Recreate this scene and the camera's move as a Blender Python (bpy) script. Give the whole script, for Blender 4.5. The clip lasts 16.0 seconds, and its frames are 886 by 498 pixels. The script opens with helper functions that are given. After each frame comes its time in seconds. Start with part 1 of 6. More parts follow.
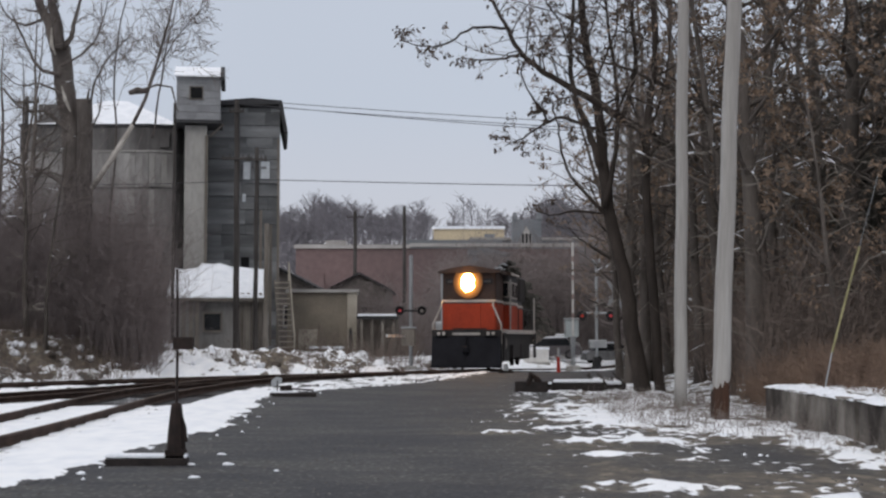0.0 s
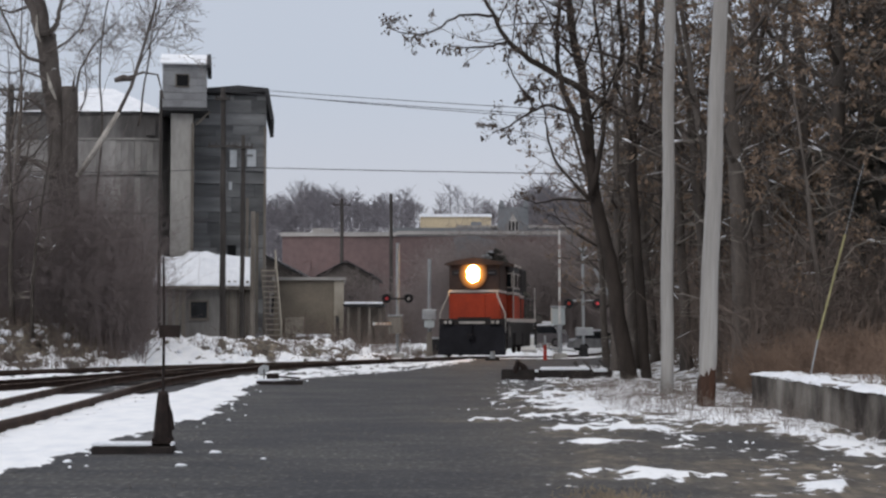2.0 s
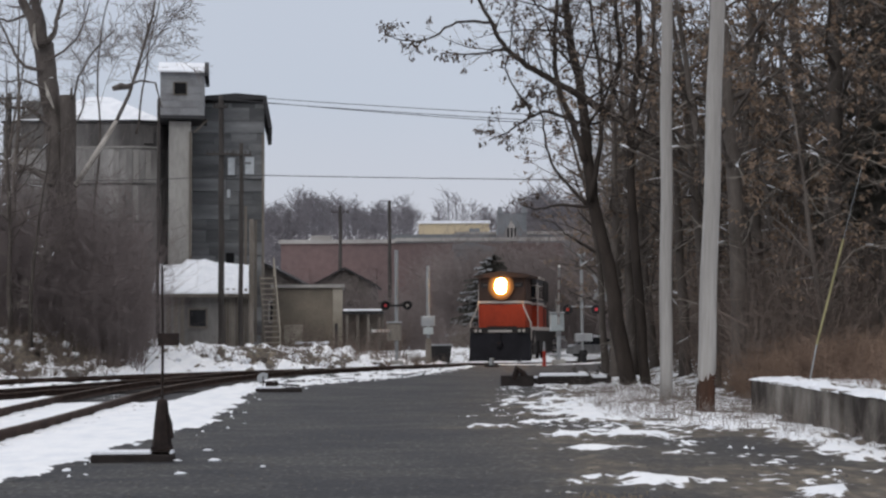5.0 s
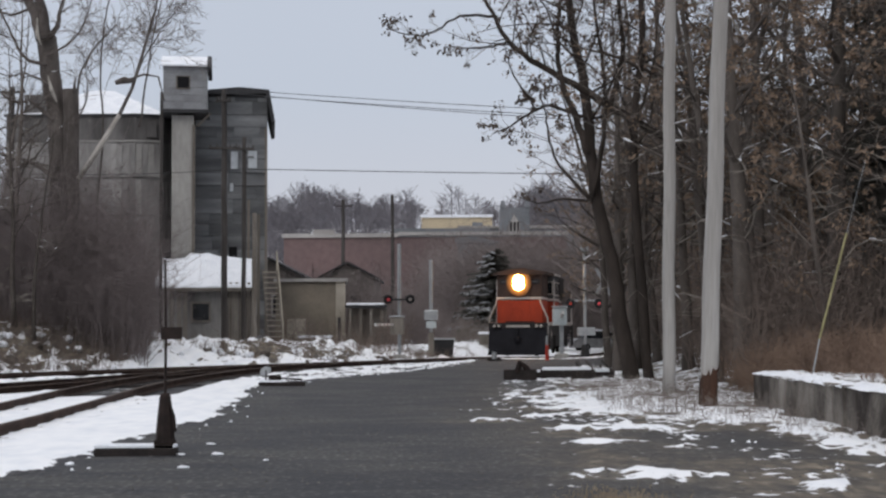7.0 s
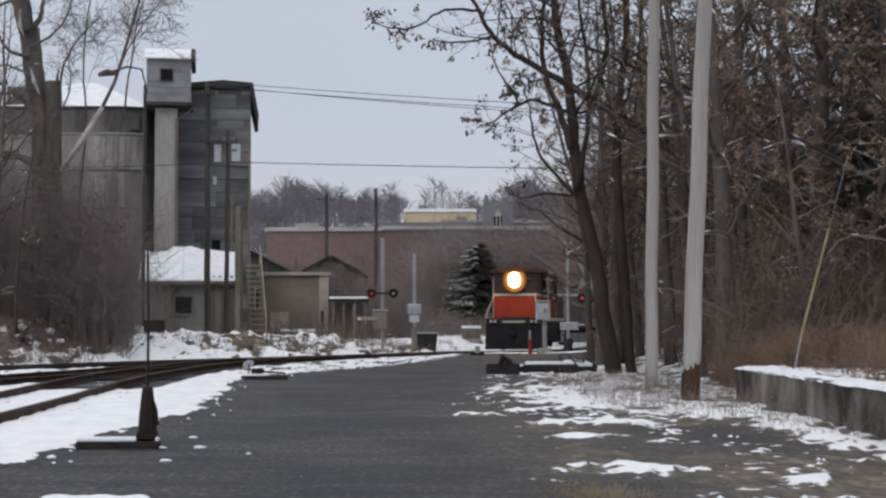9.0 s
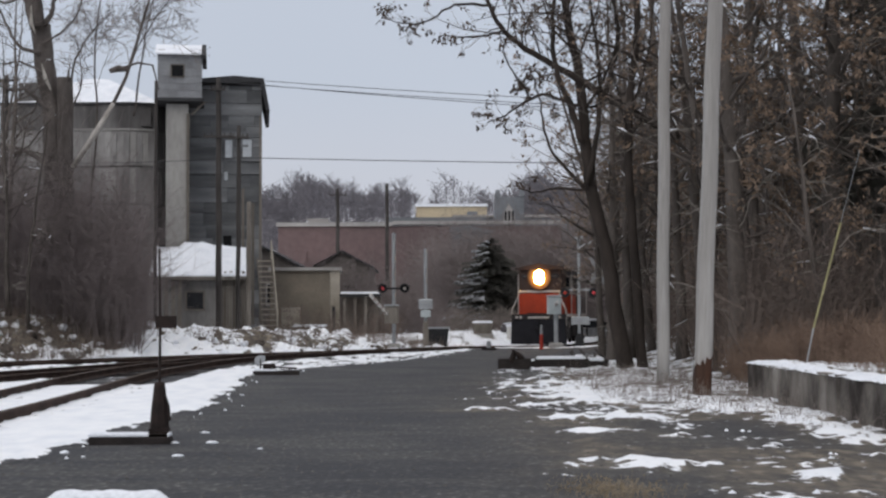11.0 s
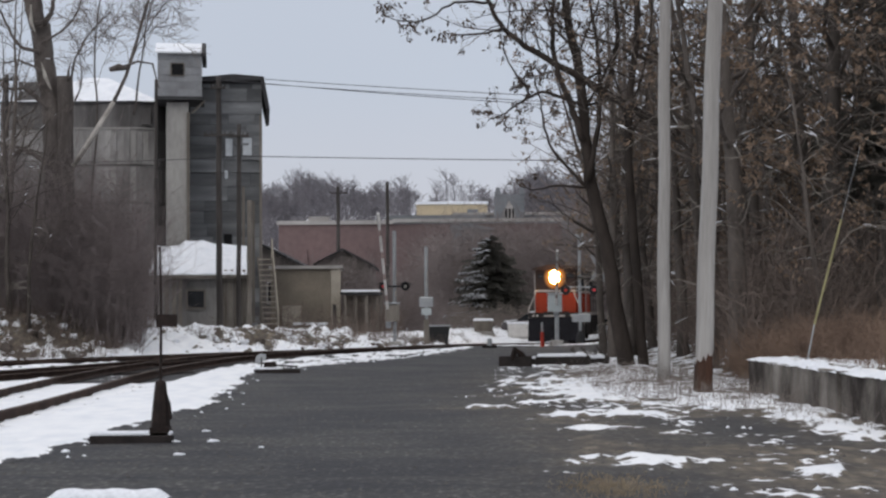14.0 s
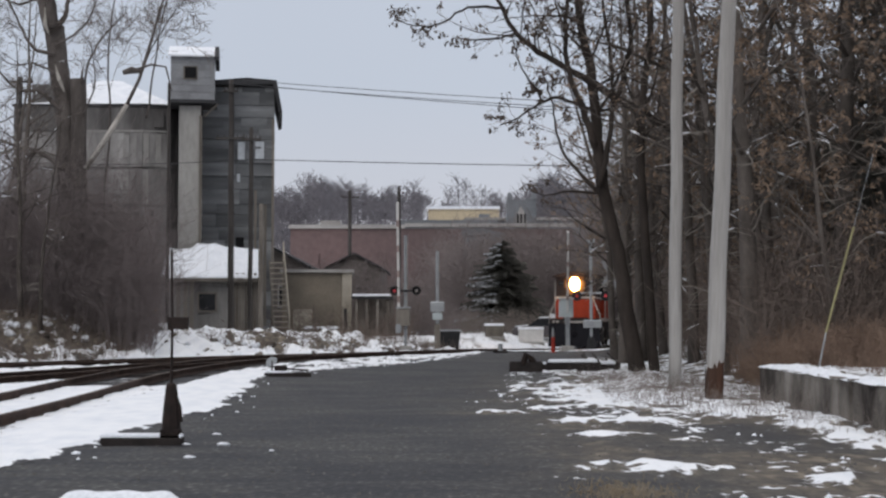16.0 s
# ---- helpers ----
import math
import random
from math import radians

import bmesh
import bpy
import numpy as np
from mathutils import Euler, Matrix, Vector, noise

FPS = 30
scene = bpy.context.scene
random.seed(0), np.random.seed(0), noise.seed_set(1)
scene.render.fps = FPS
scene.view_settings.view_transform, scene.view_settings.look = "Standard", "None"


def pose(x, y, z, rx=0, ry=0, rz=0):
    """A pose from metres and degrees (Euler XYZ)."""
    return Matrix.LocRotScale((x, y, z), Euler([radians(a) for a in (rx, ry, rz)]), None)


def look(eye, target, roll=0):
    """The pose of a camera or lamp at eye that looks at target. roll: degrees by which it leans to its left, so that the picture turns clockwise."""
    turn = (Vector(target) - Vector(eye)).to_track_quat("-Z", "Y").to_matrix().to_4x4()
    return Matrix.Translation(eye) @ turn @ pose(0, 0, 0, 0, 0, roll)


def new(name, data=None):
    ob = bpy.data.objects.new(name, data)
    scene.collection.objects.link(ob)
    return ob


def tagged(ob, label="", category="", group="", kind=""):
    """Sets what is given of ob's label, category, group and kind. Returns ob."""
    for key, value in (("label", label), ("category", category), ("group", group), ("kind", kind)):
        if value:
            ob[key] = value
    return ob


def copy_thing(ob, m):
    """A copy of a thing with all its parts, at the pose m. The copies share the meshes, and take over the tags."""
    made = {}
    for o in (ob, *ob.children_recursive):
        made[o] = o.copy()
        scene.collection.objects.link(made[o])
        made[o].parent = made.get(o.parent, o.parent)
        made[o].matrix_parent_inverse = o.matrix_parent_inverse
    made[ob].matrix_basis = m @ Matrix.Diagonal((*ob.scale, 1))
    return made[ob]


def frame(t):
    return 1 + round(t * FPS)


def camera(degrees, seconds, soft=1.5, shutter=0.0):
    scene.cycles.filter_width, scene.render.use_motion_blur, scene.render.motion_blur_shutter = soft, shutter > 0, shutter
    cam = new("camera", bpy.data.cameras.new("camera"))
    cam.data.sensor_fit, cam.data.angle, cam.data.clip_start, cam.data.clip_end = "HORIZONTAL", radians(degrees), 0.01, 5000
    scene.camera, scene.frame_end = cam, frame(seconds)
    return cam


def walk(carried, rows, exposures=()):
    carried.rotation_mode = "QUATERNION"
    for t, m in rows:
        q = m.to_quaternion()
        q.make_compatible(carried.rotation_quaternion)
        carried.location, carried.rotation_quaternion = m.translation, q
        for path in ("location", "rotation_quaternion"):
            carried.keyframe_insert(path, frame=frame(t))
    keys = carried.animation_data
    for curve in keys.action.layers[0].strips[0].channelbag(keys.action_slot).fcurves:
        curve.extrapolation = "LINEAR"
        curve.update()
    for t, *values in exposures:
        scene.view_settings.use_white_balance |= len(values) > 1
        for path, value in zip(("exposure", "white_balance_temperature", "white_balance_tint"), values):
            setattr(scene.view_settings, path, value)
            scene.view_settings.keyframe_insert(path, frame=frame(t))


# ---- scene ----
# ---------- camera ----------
cam = camera(34.0, 16.0, soft=2.4)
EYE = 1.5
# seconds, pitch, roll, yaw of a camera held still at eye height
TURNS = [
    (0.0, 3.481, 0.000, -0.000),
    (0.5, 3.309, -0.014, -0.320),
    (1.0, 3.084, -0.017, -0.127),
    (1.5, 2.819, -0.009, -0.360),
    (2.0, 3.001, 0.048, -0.521),
    (2.5, 3.426, -0.025, -0.666),
    (3.0, 3.351, -0.056, -0.295),
    (3.5, 3.476, -0.002, -0.707),
    (4.0, 3.283, 0.229, -0.624),
    (6.5, 3.245, 0.413, -0.567),
    (7.0, 3.028, 0.314, -0.451),
    (7.5, 3.200, 0.323, -0.685),
    (8.0, 3.166, 0.195, -0.313),
    (8.5, 3.506, 0.285, -0.559),
    (9.0, 2.791, 0.123, -1.116),
    (11.5, 2.513, 0.265, -0.619),
    (12.0, 2.414, 0.262, -0.784),
    (12.5, 2.817, 0.279, -0.653),
    (13.0, 2.479, 0.255, -0.742),
    (13.5, 2.445, 0.273, -0.548),
    (14.0, 2.506, 0.429, -0.641),
    (14.5, 2.512, 0.301, -0.261),
    (15.0, 2.549, 0.235, -0.258),
    (15.5, 2.591, 0.138, -0.382),
    (16.0, 2.695, 0.007, -0.208),
]
walk(cam, [(t, pose(0, 0, EYE, 90 + p, r, y)) for t, p, r, y in TURNS])

# ---------- world, sun, exposure ----------
world = bpy.data.worlds.new("overcast")
scene.world = world
world.use_nodes = True
wn, wl = world.node_tree.nodes, world.node_tree.links
SUN_EL, SUN_AZ = radians(38), radians(200)
sky = wn.new("ShaderNodeTexSky")
sky.sky_type, sky.sun_disc, sky.sun_elevation, sky.sun_rotation = "NISHITA", False, SUN_EL, SUN_AZ
sky.dust_density = 4
coord = wn.new("ShaderNodeTexCoord")
split = wn.new("ShaderNodeSeparateXYZ")
ramp = wn.new("ShaderNodeValToRGB")
ramp.color_ramp.elements[0].color = (6.2, 6.2, 6.8, 1)
ramp.color_ramp.elements[0].position = 0.02
e = ramp.color_ramp.elements.new(0.16)
e.color = (5.5, 6.0, 6.95, 1)
e = ramp.color_ramp.elements.new(0.35)
e.color = (5.6, 6.1, 7.1, 1)
ramp.color_ramp.elements[-1].color = (12.5, 12.25, 12.4, 1)
cloud = wn.new("ShaderNodeTexNoise")
cloud.inputs["Scale"].default_value = 1.6
cloud.inputs["Detail"].default_value = 3
cmap = wn.new("ShaderNodeMapRange")
cmap.inputs["To Min"].default_value, cmap.inputs["To Max"].default_value = 0.93, 1.07
scl = wn.new("ShaderNodeVectorMath")
scl.operation = "SCALE"
mixs = wn.new("ShaderNodeMix")
mixs.data_type = "RGBA"
mixs.inputs["Factor"].default_value = 0.93
wl.new(coord.outputs["Generated"], split.inputs[0])
wl.new(coord.outputs["Generated"], cloud.inputs["Vector"])
wl.new(split.outputs["Z"], ramp.inputs[0])
wl.new(cloud.outputs[0], cmap.inputs["Value"])
wl.new(ramp.outputs[0], scl.inputs[0])
wl.new(cmap.outputs[0], scl.inputs["Scale"])
wl.new(sky.outputs[0], mixs.inputs["A"])
wl.new(scl.outputs[0], mixs.inputs["B"])
wl.new(mixs.outputs["Result"], wn["Background"].inputs[0])
wn["Background"].inputs[1].default_value = 0.1
sun = new("sun", bpy.data.lights.new("sun", "SUN"))
sun.data.energy, sun.data.angle, sun.data.color = 0.5, radians(25), (1, 0.97, 0.93)
sun.matrix_basis = look((0, 0, 50), (50 * math.sin(SUN_AZ) * -1, 50 * math.cos(SUN_AZ) * -1, 50 - 50 * math.tan(SUN_EL)))
scene.view_settings.exposure = 0.0


# ---------- helpers of this scene ----------
class Geo:
    """Collects vertices and faces of one mesh."""

    def __init__(self):
        self.v, self.f = [], []

    def box(self, x0, x1, y0, y1, z0, z1, taper=0.0):
        b = len(self.v)
        t = taper
        self.v += [(x0, y0, z0), (x1, y0, z0), (x1, y1, z0), (x0, y1, z0), (x0 + t, y0 + t, z1), (x1 - t, y0 + t, z1), (x1 - t, y1 - t, z1), (x0 + t, y1 - t, z1)]
        self.f += [tuple(b + i for i in q) for q in ((3, 2, 1, 0), (4, 5, 6, 7), (0, 1, 5, 4), (1, 2, 6, 5), (2, 3, 7, 6), (3, 0, 4, 7))]
        return self

    def bevel(self, x0, x1, y0, y1, z0, z1, c=0.02):
        """A block with chamfered upright and top edges."""
        prof = [(x0 + c, y0), (x1 - c, y0), (x1, y0 + c), (x1, y1 - c), (x1 - c, y1), (x0 + c, y1), (x0, y1 - c), (x0, y0 + c)]
        cx, cy = (x0 + x1) / 2, (y0 + y1) / 2
        sx, sy = 1 - 2 * c / max(x1 - x0, 1e-6), 1 - 2 * c / max(y1 - y0, 1e-6)
        b = len(self.v)
        for z, k in ((z0, 0), (z1 - c, 0), (z1, 1)):
            self.v += [((cx + (x - cx) * sx) if k else x, (cy + (y - cy) * sy) if k else y, z) for x, y in prof]
        for r in range(2):
            for i in range(8):
                j = (i + 1) % 8
                self.f.append((b + r * 8 + i, b + r * 8 + j, b + r * 8 + 8 + j, b + r * 8 + 8 + i))
        self.f += [tuple(b + 16 + i for i in range(8)), tuple(b + 7 - i for i in range(8))]
        return self

    def tube(self, pts, radii, n=6, cap=True):
        """A tapered pipe through points."""
        b0 = len(self.v)
        pts = [Vector(p) for p in pts]
        side = None
        for i, p in enumerate(pts):
            d = (pts[min(i + 1, len(pts) - 1)] - pts[max(i - 1, 0)])
            d = d.normalized() if d.length > 1e-9 else Vector((0, 0, 1))
            if side is None:
                side = d.orthogonal().normalized()
            else:
                side = (side - d * side.dot(d))
                side = side.normalized() if side.length > 1e-6 else d.orthogonal().normalized()
            up = d.cross(side)
            r = radii[i] if hasattr(radii, "__len__") else radii
            for k in range(n):
                a = 2 * math.pi * k / n
                q = p + side * (math.cos(a) * r) + up * (math.sin(a) * r)
                self.v.append((q.x, q.y, q.z))
        for i in range(len(pts) - 1):
            for k in range(n):
                a, c = b0 + i * n + k, b0 + i * n + (k + 1) % n
                self.f.append((a, c, c + n, a + n))
        if cap:
            self.f.append(tuple(b0 + n - 1 - k for k in range(n)))
            self.f.append(tuple(b0 + (len(pts) - 1) * n + k for k in range(n)))
        return self

    def prism(self, poly, axis, a, b):
        """A polygon swept along an axis: poly holds the two other coordinates in order."""
        s = len(self.v)
        n = len(poly)
        for c in (a, b):
            for p, q in poly:
                self.v.append({"x": (c, p, q), "y": (p, c, q), "z": (p, q, c)}[axis])
        for i in range(n):
            j = (i + 1) % n
            self.f.append((s + i, s + j, s + n + j, s + n + i))
        self.f += [tuple(s + n - 1 - i for i in range(n)), tuple(s + n + i for i in range(n))]
        return self

    def disc(self, c, r, axis, n=20, depth=0.03):
        d = {"x": Vector((1, 0, 0)), "y": Vector((0, 1, 0)), "z": Vector((0, 0, 1))}[axis]
        c = Vector(c)
        return self.tube([c - d * depth / 2, c + d * depth / 2], r, n)

    def quad(self, a, b, c, d):
        s = len(self.v)
        self.v += [tuple(a), tuple(b), tuple(c), tuple(d)]
        self.f.append((s, s + 1, s + 2, s + 3))
        return self

    def mesh(self, name, mat, smooth=False):
        me = bpy.data.meshes.new(name)
        me.from_pydata(self.v, [], self.f)
        bm = bmesh.new()
        bm.from_mesh(me)
        bmesh.ops.recalc_face_normals(bm, faces=bm.faces)
        bm.to_mesh(me)
        bm.free()
        if mat:
            me.materials.append(mat)
        if smooth:
            me.shade_smooth()
        return me


def raw(name, geo, mat, smooth=False):
    """A mesh without tidying, for large loose geometry."""
    me = bpy.data.meshes.new(name)
    me.from_pydata(geo.v, [], geo.f)
    me.materials.append(mat)
    if smooth:
        me.shade_smooth()
    return me


def thing(name, label, category, m=None, group="", kind=""):
    ob = new(name)
    ob.empty_display_size = 0.2
    if m is not None:
        ob.matrix_basis = m
    return tagged(ob, label, category, group, kind)


def part(name, geo, mat, parent, label="", smooth=False, m=None):
    ob = new(name, geo.mesh(name, mat, smooth) if isinstance(geo, Geo) else geo)
    ob.parent = parent
    if m is not None:
        ob.matrix_basis = m
    if label:
        ob["label"] = label
    return ob


def solo(name, geo, mat, label, category, m=None, kind="", group="", smooth=False):
    ob = new(name, geo.mesh(name, mat, smooth) if isinstance(geo, Geo) else geo)
    if m is not None:
        ob.matrix_basis = m
    return tagged(ob, label, category, group, kind)


def spun(x, y, degrees):
    """A turn about an upright axis at x, y."""
    return Matrix.Translation((x, y, 0)) @ pose(0, 0, 0, 0, 0, degrees) @ Matrix.Translation((-x, -y, 0))


# ---------- materials ----------
def material(name, base, dark=None, rough=0.8, metal=0.0, scale=3.0, fine=40.0, bump=0.3, spread=0.5, stretch=(1, 1, 1), coords="Object", tint=0.0, third=None, dist=0.02, spec=0.2):
    """Two-scale mottled surface: base and dark mixed by coarse noise, roughened by fine noise."""
    m = bpy.data.materials.new(name)
    m.use_nodes = True
    n, l = m.node_tree.nodes, m.node_tree.links
    b = n["Principled BSDF"]
    dark = dark or tuple(c * 0.6 for c in base)
    tc = n.new("ShaderNodeTexCoord")
    mp = n.new("ShaderNodeMapping")
    mp.inputs["Scale"].default_value = stretch
    l.new(tc.outputs[coords], mp.inputs[0])
    info = n.new("ShaderNodeObjectInfo")
    add = n.new("ShaderNodeVectorMath")
    l.new(mp.outputs[0], add.inputs[0])
    mul = n.new("ShaderNodeMath")
    mul.operation, mul.inputs[1].default_value = "MULTIPLY", 37.0 if tint else 0.0
    l.new(info.outputs["Random"], mul.inputs[0])
    l.new(mul.outputs[0], add.inputs[1])
    n1, n2 = n.new("ShaderNodeTexNoise"), n.new("ShaderNodeTexNoise")
    n1.inputs["Scale"].default_value, n2.inputs["Scale"].default_value = scale, fine
    n1.inputs["Detail"].default_value, n2.inputs["Detail"].default_value = 6, 4
    for q in (n1, n2):
        l.new(add.outputs[0], q.inputs["Vector"])
    r = n.new("ShaderNodeValToRGB")
    r.color_ramp.elements[0].color, r.color_ramp.elements[0].position = (*dark, 1), 0.5 - spread * 0.4
    r.color_ramp.elements[1].color, r.color_ramp.elements[1].position = (*base, 1), 0.5 + spread * 0.4
    if third:
        el = r.color_ramp.elements.new(min(0.97, 0.5 + spread * 0.4 + 0.18))
        el.color = (*third, 1)
    l.new(n1.outputs[0], r.inputs[0])
    f = n.new("ShaderNodeMapRange")
    f.inputs["To Min"].default_value, f.inputs["To Max"].default_value = 0.72, 1.28
    l.new(n2.outputs[0], f.inputs["Value"])
    s = n.new("ShaderNodeVectorMath")
    s.operation = "SCALE"
    l.new(r.outputs[0], s.inputs[0])
    l.new(f.outputs[0], s.inputs["Scale"])
    last = s.outputs[0]
    if tint:
        h = n.new("ShaderNodeMapRange")
        h.inputs["To Min"].default_value, h.inputs["To Max"].default_value = 1 - tint, 1 + tint
        l.new(info.outputs["Random"], h.inputs["Value"])
        s2 = n.new("ShaderNodeVectorMath")
        s2.operation = "SCALE"
        l.new(last, s2.inputs[0])
        l.new(h.outputs[0], s2.inputs["Scale"])
        last = s2.outputs[0]
    l.new(last, b.inputs["Base Color"])
    b.inputs["Roughness"].default_value, b.inputs["Metallic"].default_value = rough, metal
    b.inputs["Specular IOR Level"].default_value = spec
    if bump:
        bp = n.new("ShaderNodeBump")
        bp.inputs["Strength"].default_value, bp.inputs["Distance"].default_value = bump, dist
        l.new(n2.outputs[0], bp.inputs["Height"])
        l.new(bp.outputs[0], b.inputs["Normal"])
    return m


def glow(name, colour, strength):
    m = bpy.data.materials.new(name)
    m.use_nodes = True
    b = m.node_tree.nodes["Principled BSDF"]
    b.inputs["Base Color"].default_value = (*colour, 1)
    b.inputs["Emission Color"].default_value = (*colour, 1)
    b.inputs["Emission Strength"].default_value = strength
    return m


SNOW = material("snow", (0.84, 0.86, 0.9), (0.72, 0.75, 0.8), 0.7, scale=2, fine=25, bump=0.5)
CONCRETE = material("weathered_concrete", (0.29, 0.28, 0.27), (0.16, 0.152, 0.147), 0.9, scale=0.55, fine=6, stretch=(1, 1, 0.35), third=(0.37, 0.36, 0.345), spread=0.3, tint=0.12)
STAINED = material("stained_dark_concrete", (0.19, 0.182, 0.178), (0.085, 0.08, 0.078), 0.9, scale=0.7, fine=6, stretch=(1, 1, 0.3), third=(0.27, 0.26, 0.25), spread=0.28)
CONCRETE_L = material("pale_concrete", (0.36, 0.35, 0.33), (0.22, 0.21, 0.2), 0.9, scale=0.5, fine=6, stretch=(1, 1, 0.3))
WALLCON = material("stained_wall_concrete", (0.21, 0.19, 0.167), (0.05, 0.042, 0.037), 0.9, scale=1.3, fine=18, stretch=(1, 1, 0.6), third=(0.38, 0.355, 0.325), spread=0.26, bump=1.0, dist=0.05)
SIDING = material("corrugated_grey_siding", (0.18, 0.185, 0.19), (0.1, 0.103, 0.107), 0.75, scale=0.6, fine=9, stretch=(0.4, 0.4, 2.5), third=(0.24, 0.24, 0.24), tint=0.35, spread=0.35)
TIN = material("galvanised_tin", (0.3, 0.31, 0.32), (0.2, 0.2, 0.21), 0.6, 0.3, scale=1.0, fine=12, tint=0.1)
BLACKHOLE = material("dark_opening", (0.012, 0.012, 0.013), rough=0.9, bump=0)
PLASTER = material("tan_block_wall", (0.25, 0.215, 0.17), (0.16, 0.14, 0.115), 0.9, scale=0.8, fine=10)
PALEPL = material("pale_stone_corner", (0.42, 0.38, 0.32), (0.3, 0.27, 0.22), 0.9, scale=1, fine=10)
# brick red, lightened to carry the haze of distance
BRICK = material("far_red_brick", (0.19, 0.13, 0.126), (0.145, 0.108, 0.106), 0.9, scale=0.08, fine=1.5, bump=0.1)
COPING = material("pale_coping", (0.45, 0.43, 0.41), rough=0.9, scale=0.3, fine=4)
CREAM = material("cream_cladding", (0.55, 0.46, 0.31), (0.46, 0.38, 0.27), 0.8, scale=0.2, fine=3)
# this grey is raised too, for haze over the far buildings
GREYB = material("grey_render", (0.21, 0.222, 0.235), (0.155, 0.165, 0.176), 0.85, scale=0.2, fine=3)
# dark roofing; also colours the shaded gap between silo and tower
ROOFGAPDK = material("dark_roofing_and_gap_shade", (0.06, 0.06, 0.063), rough=0.85, scale=0.5, fine=8)
POLEW = material("weathered_pole_wood", (0.42, 0.405, 0.385), (0.29, 0.275, 0.26), 0.85, scale=3, fine=30, stretch=(1, 1, 0.06), bump=0.6)
POLEROT = material("rotten_pole_wood", (0.095, 0.05, 0.034), (0.035, 0.025, 0.02), 0.9, scale=4, fine=30, stretch=(1, 1, 0.15), bump=0.7)
DARKWOOD = material("old_dark_wood", (0.085, 0.077, 0.072), (0.04, 0.036, 0.034), 0.9, scale=3, fine=25, stretch=(1, 1, 0.2))
TIMBER = material("creosoted_timber", (0.036, 0.03, 0.028), (0.017, 0.015, 0.015), 0.9, scale=3, fine=25, tint=0.25)
GREYWOOD = material("grey_old_wood", (0.22, 0.2, 0.175), (0.12, 0.105, 0.09), 0.9, scale=2, fine=20, stretch=(1, 1, 0.2), tint=0.2)
RUST = material("rusty_rail", (0.07, 0.045, 0.036), (0.032, 0.022, 0.018), 0.85, 0.0, scale=3, fine=40)
RAILTOP = material("worn_rail_head", (0.13, 0.1, 0.08), (0.07, 0.05, 0.04), 0.6, 0.3, scale=3, fine=40)
STANDMT = material("rusted_black_iron", (0.045, 0.032, 0.028), (0.02, 0.016, 0.015), 0.75, 0.3, scale=6, fine=50)
BARK = material("grey_brown_bark", (0.145, 0.127, 0.117), (0.07, 0.06, 0.055), 0.95, scale=3, fine=22, stretch=(1, 1, 0.3), bump=0.8)
BARKDK = material("dark_wet_bark", (0.14, 0.121, 0.108), (0.07, 0.06, 0.053), 0.95, scale=3, fine=22, stretch=(1, 1, 0.3), bump=0.8, tint=0.3)
TWIG = material("bare_twigs", (0.25, 0.215, 0.193), (0.145, 0.123, 0.111), 0.95, scale=2, fine=12, bump=0)
PALEBARK = material("peeled_branch", (0.5, 0.47, 0.43), (0.3, 0.28, 0.25), 0.9, scale=2, fine=12)
DEADLIMB = material("dead_grey_limbs", (0.3, 0.275, 0.245), (0.17, 0.15, 0.13), 0.95, scale=2, fine=12, bump=0.2)
UNDERBRUSH = material("brown_underbrush", (0.2, 0.16, 0.138), (0.105, 0.083, 0.072), 0.95, scale=0.7, fine=8, bump=0)
# paler far version of the underbrush, with distance haze in its colour
FARBRUSH = material("hazed_grey_brown_brush", (0.24, 0.205, 0.195), (0.15, 0.127, 0.122), 0.95, scale=0.2, fine=3, bump=0)
DARKLEAF = material("dark_curled_leaves", (0.12, 0.092, 0.076), (0.06, 0.047, 0.04), 0.9, scale=1.6, fine=9, bump=0)
LEAF = material("withered_leaves", (0.265, 0.192, 0.14), (0.135, 0.098, 0.072), 0.9, scale=1.6, fine=9, bump=0, tint=0.25)
WEED = material("dry_brown_weeds", (0.25, 0.175, 0.13), (0.105, 0.073, 0.057), 0.95, scale=0.9, fine=8, bump=0)
STRAW = material("straw_grass", (0.36, 0.295, 0.205), (0.2, 0.158, 0.11), 0.95, scale=2, fine=12, bump=0)
FROST = material("frosted_needles", (0.42, 0.43, 0.45), (0.22, 0.225, 0.235), 0.9, scale=3, fine=20, bump=0.2)
NEEDLE = material("dark_spruce", (0.125, 0.12, 0.107), (0.07, 0.068, 0.061), 0.95, scale=1.5, fine=10, bump=0)
ORANGE = material("faded_red_orange_paint", (0.37, 0.05, 0.02), (0.24, 0.034, 0.016), 0.55, scale=0.9, fine=14, bump=0.05, stretch=(1, 1, 0.5))
LOCOBLK = material("sooty_black_paint", (0.036, 0.031, 0.03), (0.02, 0.018, 0.018), 0.6, scale=1.2, fine=16, bump=0.05)
# black paint tinted brown to hold the headlamp's orange flare
LOCOFLARE = material("flare_browned_black_paint", (0.075, 0.046, 0.037), (0.04, 0.028, 0.024), 0.6, scale=1.2, fine=16, bump=0.05)
LOCOGREY = material("dusty_dark_grey_paint", (0.085, 0.08, 0.085), (0.05, 0.048, 0.05), 0.6, scale=1.0, fine=14, bump=0.05)
STRIPE = material("dirty_white_stripe", (0.55, 0.5, 0.46), (0.38, 0.33, 0.3), 0.6, scale=2, fine=20, bump=0)
PLOW = material("black_plow_steel", (0.017, 0.017, 0.022), (0.009, 0.009, 0.012), 0.8, 0.0, scale=1.5, fine=14, bump=0.1)
